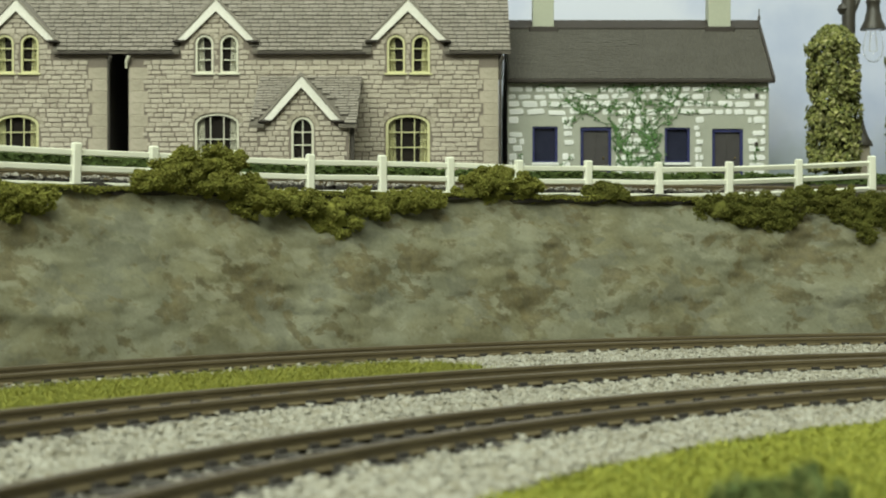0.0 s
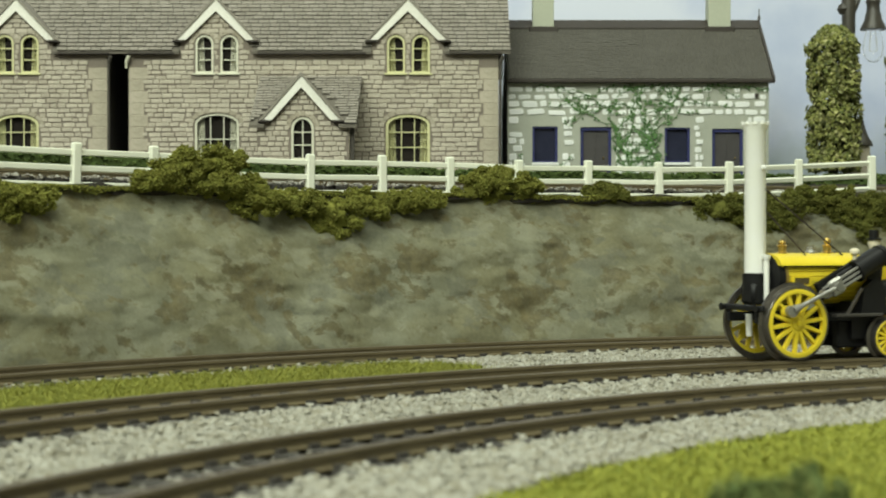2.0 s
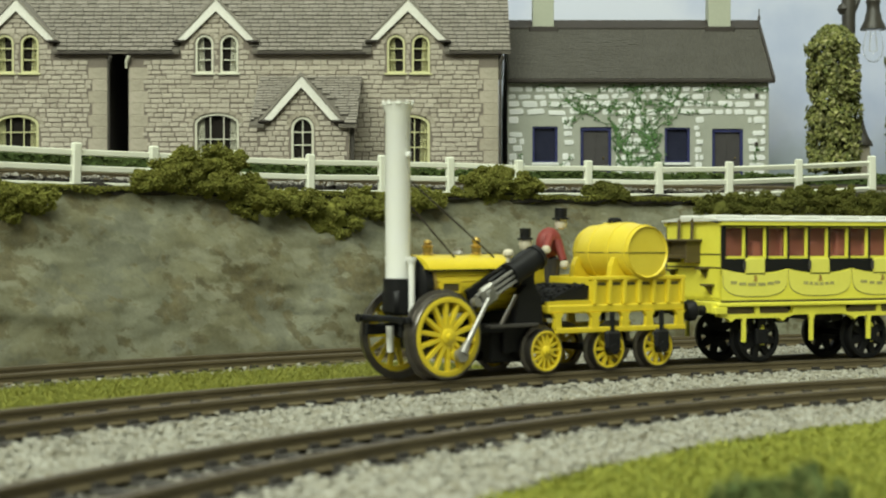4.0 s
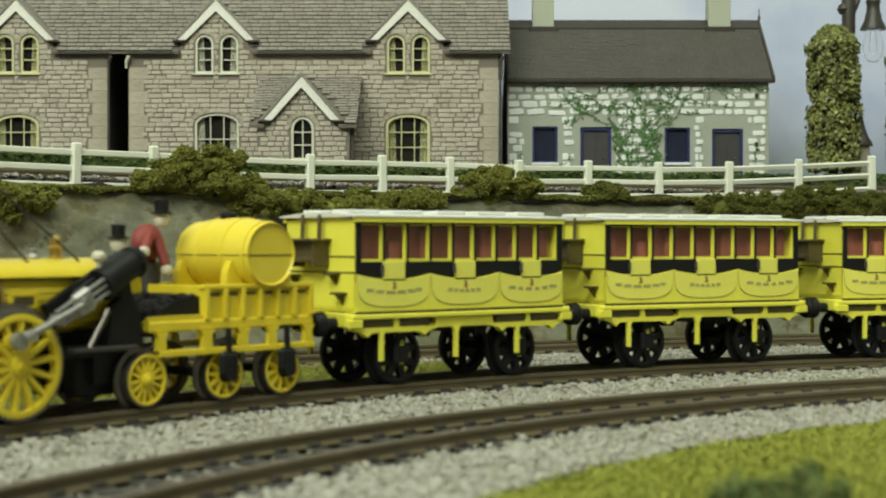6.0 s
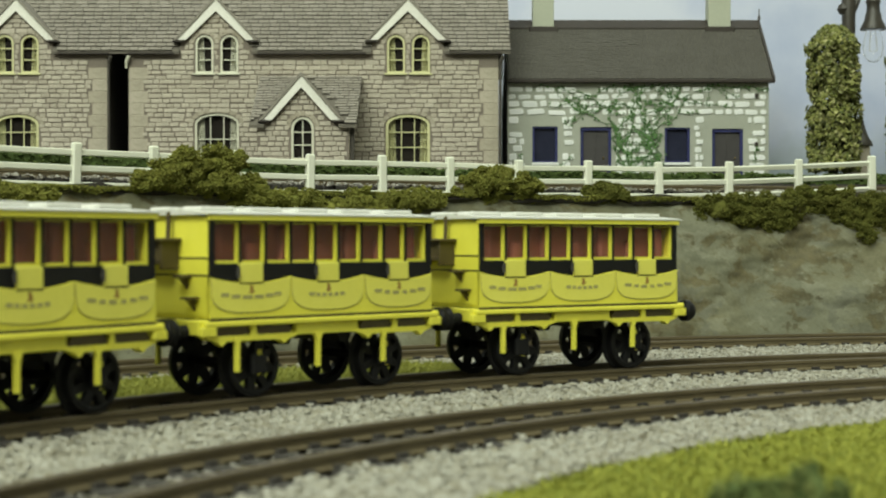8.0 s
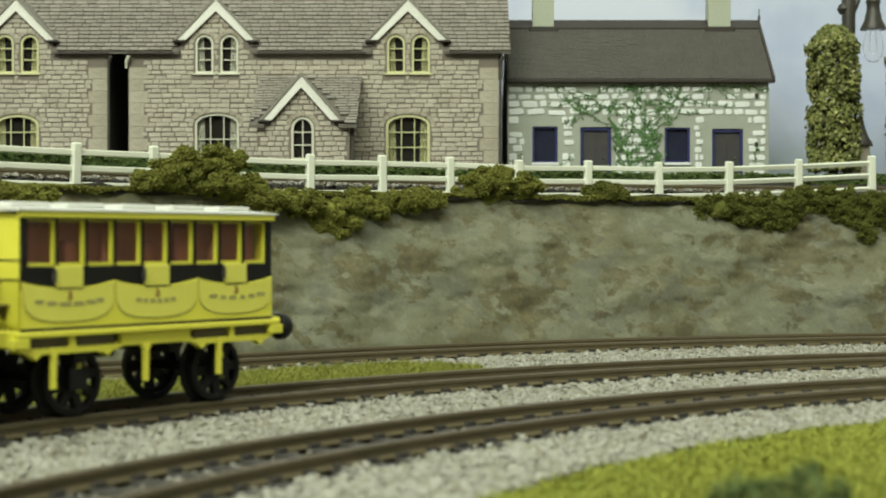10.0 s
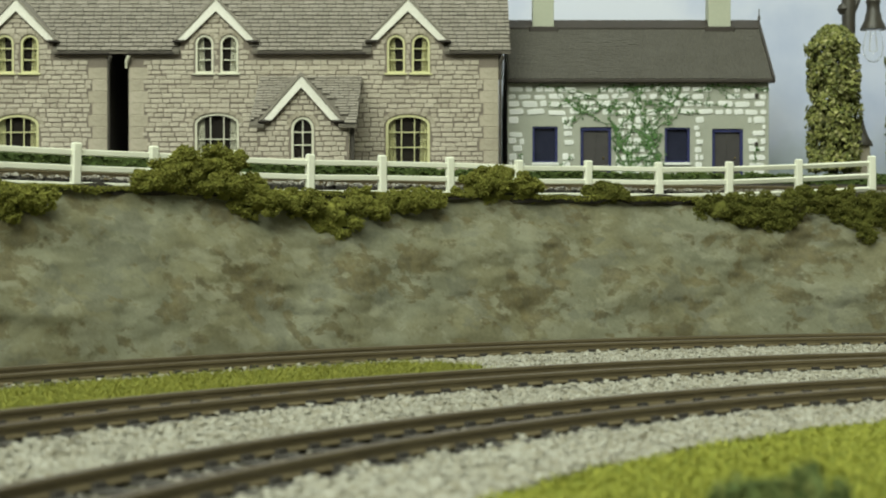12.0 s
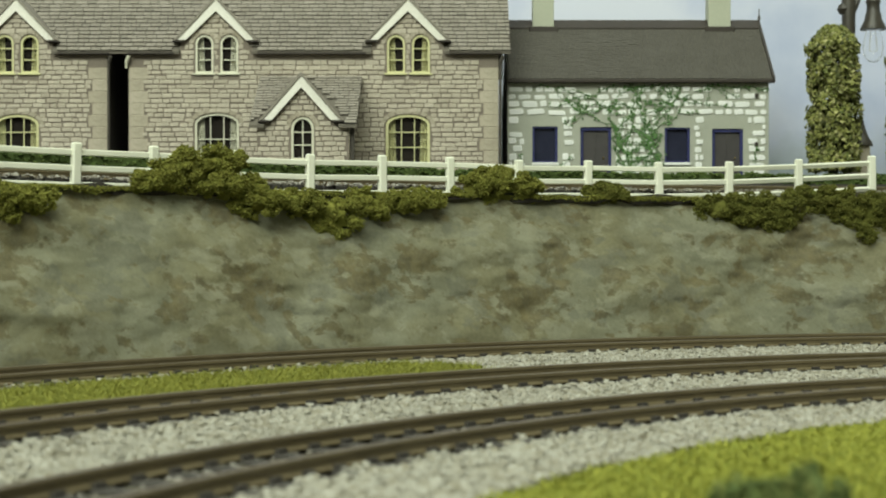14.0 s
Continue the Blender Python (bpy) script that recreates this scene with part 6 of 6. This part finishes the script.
    for k in (-1, 1):
        x = k * HL
        bm = bmesh.new()
        pts = [(-HW + 0.1, 15.8), (HW - 0.1, 15.8), (HW - 0.1, 34.7)] + [((HW - 0.1) * (1 - i / 5), 34.7 + 1.0 * (1 - (1 - i / 5) ** 2)) for i in range(1, 10)] + [(-HW + 0.1, 34.7)]
        slab(bm, pts, x - k * 1.0, x, axis="x")
        end = part("end_wall", bm, "lemon", co)
        for z in (23.9, 27.2):
            bm = bmesh.new()
            box(bm, x - 0.12, x + 0.12, -HW + 0.3, HW - 0.3, z - 0.16, z + 0.16)
            part("end_seam", bm, "seam", end)
        # guard's seat with its rods, steps below
        bm = bmesh.new()
        box(bm, min(x, x + k * 4.0), max(x, x + k * 4.0), -6.0, 3.0, 26.0, 27.0, 0.15)
        box(bm, min(x, x + k * 4.2), max(x, x + k * 4.2), -6.4, -5.6, 25.0, 30.6, 0.15)
        box(bm, min(x, x + k * 4.2), max(x, x + k * 4.2), 2.6, 3.4, 25.0, 30.6, 0.15)
        box(bm, min(x, x + k * 3.2), max(x, x + k * 3.2), -5.8, 2.8, 26.8, 30.4)
        box(bm, min(x + k * 0.1, x + k * 5.0), max(x + k * 0.1, x + k * 5.0), -7.4, 4.4, 30.4, 31.0, 0.15)
        seat = part("guard_seat", bm, "bracket", co, "dark brown outside guard's seat")
        for y in (-4.6, 1.6):
            bm = bmesh.new()
            rod(bm, (x + k * 1.4, y, 31.0), (x + k * 1.2, y, 35.9), 0.45, n=6)
            rod(bm, (x + k * 1.2, y, 35.9), (x - k * 2.0, y, 36.4), 0.32, n=6)
            part("seat_rod", bm, "bracket", seat)
        for y, z in ((8.4, 19.5), (6.0, 23.6), (-8.6, 23.0)):
            bm = bmesh.new()
            box(bm, min(x, x + k * 2.4), max(x, x + k * 2.4), y - 1.5, y + 1.5, z - 0.2, z + 0.3, 0.1)
            slab(bm, [(min(x, x + k * 2.0), z - 0.2), (max(x, x + k * 2.0), z - 0.2), (x, z - 2.4)], y - 0.3, y + 0.3)
            part("step", bm, "bracket", end)
        bm = bmesh.new()
        box(bm, min(x, x + k * 2.6), max(x, x + k * 2.6), -HW, HW, 12.6, 15.5, 0.25)
        head = part("headstock", bm, "lemon", co)
        for y in (-9.0, 9.0):
            bm = bmesh.new()
            rod(bm, (x + k * 2.4, y, 13.3), (x + k * 6.4, y, 13.3), 1.3, 1.1, 12)
            lathe(bm, [(0, 5.2), (1.9, 5.2), (2.6, 5.8), (2.6, 7.2), (2.0, 8.2), (0, 8.6)], 18, Matrix.Translation((x, y, 13.3)) @ Matrix.Rotation(radians(90 * k), 4, "Y"))
            part("buffer", bm, "black", head, "round black buffer", smooth=True)
        bm = bmesh.new()
        rod(bm, (x + k * 2.4, 0, 12.6), (x + k * 6.8, 0, 12.4), 0.6, n=8)
        part("coupling", bm, "black", head)
    # roof, arched, with raised boards
    bm = bmesh.new()
    arc = [((HW + 0.8) * (1 - i / 8), 35.75 + 0.75 * (1 - (1 - i / 8) ** 2)) for i in range(17)]
    slab(bm, arc + [(-HW - 0.8, 35.45), (HW + 0.8, 35.45)], -HL - 1.1, HL + 1.1, axis="x")
    roof = part("roof", bm, "roof_white", co, "white arched roof", smooth=True)
    for i in range(5):
        x = -24.0 + i * 12.0
        for y in (-5.4, 5.4):
            bm = bmesh.new()
            box(bm, x - 4.2, x + 4.2, y - 3.0, y + 3.0, 36.0, 37.1, 0.3)
            part("roof_board", bm, "roof_white", roof)
    # seats and partitions
    bm = bmesh.new()
    box(bm, -HL + 4.6, HL - 1.2, -9.2, 9.2, 16.6, 34.0, 0.5)
    part("interior_moulding", bm, "maroon", co, "maroon interior moulding")
    for i in range(7):
        x = -HL + 3.6 + i * (2 * HL - 7.2) / 6
        bm = bmesh.new()
        box(bm, x - 1.5, x + 1.5, -HW + 2.6, HW - 2.6, 16.6, 30.5 if i % 2 else 33.4, 0.5)
        part("seat", bm, "maroon", co, "maroon seat back")
    # underframe: solebars with springs, lower bars, hangers, axle boxes
    for k in (-1, 1):
        y = k * 12.4
        bm = bmesh.new()
        box(bm, -HL - 1.5, HL + 1.5, min(y - k * 0.7, y + k * 1.5), max(y - k * 0.7, y + k * 1.5), 14.2, 15.2, 0.2)
        box(bm, -HL - 2.4, -HL + 1.2, min(y - k * 0.7, y + k * 1.5), max(y - k * 0.7, y + k * 1.5), 12.4, 14.2, 0.2)
        box(bm, HL - 1.2, HL + 2.4, min(y - k * 0.7, y + k * 1.5), max(y - k * 0.7, y + k * 1.5), 12.4, 14.2, 0.2)
        box(bm, -8.2, 8.2, y - 0.7, y + 0.7, 11.9, 14.1, 0.15)
        sole = part("solebar", bm, "lemon", co)
        for c in (19.0, -18.5):
            for d in (-5.2, 5.2):
                bm = bmesh.new()
                slab(bm, [(c + d - 4.6, 13.0), (c + d - 3.6, 14.0), (c + d + 3.6, 14.0), (c + d + 4.6, 13.0), (c + d + 3.6, 12.2), (c + d - 3.6, 12.2)], y - 0.5, y + 0.5)
                part("leaf_spring", bm, "bracket", sole, "dark leaf spring")
            bm = bmesh.new()
            slab(bm, [(c - 11.6, 11.9), (c - 9.0, 11.4), (c - 7.6, 10.4), (c - 6.2, 11.2), (c + 6.2, 11.2), (c + 7.6, 10.4), (c + 9.0, 11.4), (c + 11.6, 11.9), (c + 11.6, 12.6), (c + 9.6, 13.2), (c - 9.6, 13.2), (c - 11.6, 12.6), ][::-1], y - 0.8, y - 0.3)
            slab(bm, [(c - 11.0, 11.9), (c - 8.8, 11.3), (c - 7.6, 10.4), (c - 6.4, 11.3), (c + 6.4, 11.3), (c + 7.6, 10.4), (c + 8.8, 11.3), (c + 11.0, 11.9), (c + 11.0, 12.4), (c - 11.0, 12.4)], y - 0.3, y + 0.8)
            part("spring_plank", bm, "lemon", sole)
            bm = bmesh.new()
            slab(bm, [(c - 0.8, 11.4), (c + 0.8, 11.4), (c + 0.5, 15.0), (c - 0.5, 15.0)], y - 0.2, y + 0.9)
            part("spring_buckle", bm, "lemon", sole)
        for x in (22.9, 2.6, -15.3):
            bm = bmesh.new()
            slab(bm, [(x - 0.4, 5.4), (x + 0.45, 5.4), (x + 0.42, 10.6), (x + 1.1, 12.2), (x - 1.1, 12.2), (x - 0.42, 10.6)], y + k * 0.1, y + k * 1.0)
            part("hanger", bm, "lemon", sole, "yellow axle guard")
        for x in (16.4, -17.4):
            bm = bmesh.new()
            box(bm, x - 0.6, x + 0.6, k * 11.3 - 0.4, k * 11.3 + 0.4, 4.4, 9.5, 0.15)
            part("axle_guard", bm, "lemon", co)
            bm = bmesh.new()
            box(bm, x - 1.9, x + 1.9, k * 11.2 - 0.7, k * 11.2 + 0.7, 4.4, 8.6, 0.4)
            box(bm, x - 1.2, x + 1.2, k * 11.2 - 0.5, k * 11.2 + 0.5, 8.4, 12.4, 0.2)
            part("axle_box", bm, "black", co)
    bm = bmesh.new()
    box(bm, -HL, HL, -11.0, 11.0, 13.2, 15.4, 0.3)
    for x in (8.0, -8.0):
        slab(bm, [(x - 3, 13.2), (x + 3, 13.2), (x + 1.2, 9.8), (x - 1.2, 9.8)], -9, 9)
    part("underframe", bm, "black", co)
    wheels = []
    for x in (16.4, -17.4):
        for k in (1, -1):
            wheels.append((wheel(co, 6.2, 8, (x, k * 10.2, 6.2), k, "black", "black", 0, 1.25), (x, k * 10.2, 6.2), 6.2, 3.0 * x))
        axle(co, x, 6.2, 9)
    return co, wheels


def build_figurine():
    """A small red painted shape that leans forward over the gap to the tender."""
    bm = bmesh.new()
    lathe(bm, [(0, 0), (2.0, 0), (1.7, 7.0), (2.1, 14.5), (0, 15.5)], 14, Matrix.Translation((1.2, 0, 0)), mi=3)
    made = bmesh.ops.create_icosphere(bm, subdivisions=3, radius=1.0)["verts"]
    for v in made:
        v.co = Vector((2.2 + v.co.x * 3.6, v.co.y * 2.6, 18.4 + v.co.z * 3.9 - 0.12 * v.co.x))
    rod(bm, (3.8, 2.2, 20.0), (6.6, 4.0, 17.2), 1.2, 0.9, 8)
    rod(bm, (1.6, 2.4, 19.0), (1.4, 4.4, 14.2), 1.2, 0.9, 8)
    for p in ((6.9, 4.2, 16.8), (1.3, 4.6, 13.2)):
        lathe(bm, [(0, -1.2), (1.0, -0.7), (1.2, 0), (0.9, 0.8), (0, 1.1)], 10, Matrix.Translation(p), mi=1)
    at = Matrix.Translation((-1.4, 0.4, 0))
    lathe(bm, [(0, 21.6), (1.2, 22.0), (1.6, 23.2), (1.3, 24.4), (0, 24.8)], 12, at, mi=1)
    lathe(bm, [(2.2, 24.2), (2.2, 24.6), (1.5, 24.7), (1.6, 27.0), (0, 27.1)], 12, at, mi=2)
    ob = part("figurine", bm, ["red", "pale", "black", "sleeper"], None, smooth=True)
    return tagged(ob, "small painted red figurine with a dark hat behind the firebox", "figurine", "figurines on the engine")


def build_dark_figurine():
    """A small dark painted shape with a pale top under a black hat."""
    bm = bmesh.new()
    lathe(bm, [(0, 0), (2.2, 0), (1.9, 7.0), (2.4, 12.5), (2.0, 16.0), (0, 16.8)], 14)
    lathe(bm, [(0, 16.4), (1.2, 16.9), (1.7, 18.2), (1.4, 19.4), (0, 19.8)], 12, mi=1)
    lathe(bm, [(2.0, 19.2), (2.0, 19.6), (1.3, 19.7), (1.4, 21.9), (0, 22.0)], 12)
    ob = part("figurine", bm, ["black", "pale"], None, smooth=True)
    return tagged(ob, "small dark painted figurine with a black hat beside the firebox", "figurine", "figurines on the engine")


loco, loco_wheels, conrod, crosshead = build_loco()
tender, tender_wheels = build_tender()
MARKS = (((-6.5, 2.2), (-4.0, 1.6), (-1.6, 1.2), (1.0, 1.8), (3.4, 1.4), (6.0, 2.0)), ((-3.6, 1.2), (-2.0, 1.1), (-0.4, 1.1), (1.2, 1.2), (2.8, 1.0), (4.4, 1.4)), ((-6.4, 1.6), (-4.4, 2.0), (-1.8, 2.2), (1.0, 2.4), (3.8, 2.0), (6.4, 1.8)))
coaches, coach_wheels = [], []
for label in ("lemon-yellow railway coach with black window band, behind the tender", "lemon-yellow railway coach with black window band, coupled in the middle", "lemon-yellow railway coach with black window band at the tail"):
    c, w = build_coach(label, MARKS)
    coaches.append(c)
    coach_wheels.append(w)
figurine = build_figurine()
dark_figurine = build_dark_figurine()

# ---- what moves ----
# arc of the middle track, in millimetres, that the chimney has passed at each time
RUN = [(0.0, 59.0), (0.5, 87.0), (1.0, 114.0), (1.5, 141.4), (2.0, 168.6), (2.5, 195.6), (3.0, 223.0), (3.5, 250.0), (4.0, 277.0), (4.5, 304.0), (5.0, 330.8), (5.5, 358.0), (6.0, 387.6),
       (6.5, 415.1), (7.0, 444.0), (7.5, 471.9), (8.0, 501.2), (8.5, 531.0), (9.0, 561.0), (9.5, 591.0), (10.0, 620.8), (10.5, 650.2), (11.0, 678.0), (11.5, 706.0), (12.0, 735.0), (12.5, 763.0), (13.0, 791.0), (13.5, 819.0), (14.0, 847.0)]
STEPS = [i / 10 for i in range(141)]


def run_at(t):
    return float(np.interp(t, [a for a, _ in RUN], [b for _, b in RUN]))


def on_track(t, back):
    """The pose of a vehicle whose middle runs back millimetres behind the chimney."""
    s = run_at(t) - back
    x, y = ring(R_MID, s)
    return pm(x, y, 0, 0, 0, math.degrees(s / R_MID) + 180)


def gear_at(t):
    """The pin's turn and the places of pin and crosshead at t, in the locomotive's space."""
    turn = radians(165.0) + (run_at(t) - 361.5) / 11.9
    pin = Vector((DRIVER_X + CRANK * math.cos(turn), 0, DRIVER_R - CRANK * math.sin(turn)))
    away = Vector((GUIDE_FROM.x, 0, GUIDE_FROM.z)) - pin
    half = away.dot(GUIDE_WAY)
    d = -half + math.sqrt(max(0.0, half * half - away.length_squared + ROD_LENGTH ** 2))
    head = Vector((GUIDE_FROM.x, 0, GUIDE_FROM.z)) + GUIDE_WAY * d
    return pin, head


def motions():
    figure_seat = pm(-35.3, -6.5, 11.6, 0, 0, 0)
    for ob, back, wheels in ((loco, 20.5, loco_wheels), (tender, 62.0, tender_wheels), (coaches[0], 121.6, coach_wheels[0]), (coaches[1], 195.9, coach_wheels[1]), (coaches[2], 270.9, coach_wheels[2])):
        walk(ob, [(t, on_track(t, back)) for t in STEPS])
        for w, (x, y, z), roll, phase in wheels:
            walk(w, [(t, pm(x, y, z, 0, phase + math.degrees((run_at(t) - 361.5) / roll), 0)) for t in STEPS])
    rods, heads = [], []
    for t in STEPS:
        pin, head = gear_at(t)
        d = head - pin
        rods.append((t, pm(pin.x, 12.2, pin.z, 0, math.degrees(math.atan2(-d.z, d.x)), 0)))
        heads.append((t, pm(head.x, 11.4, head.z)))
    walk(conrod, rods)
    walk(crosshead, heads)
    walk(figurine, [(t, on_track(t, 20.5) @ figure_seat) for t in STEPS])
    walk(dark_figurine, [(t, on_track(t, 20.5) @ pm(-20.3, -0.6, 11.6)) for t in STEPS])


motions()
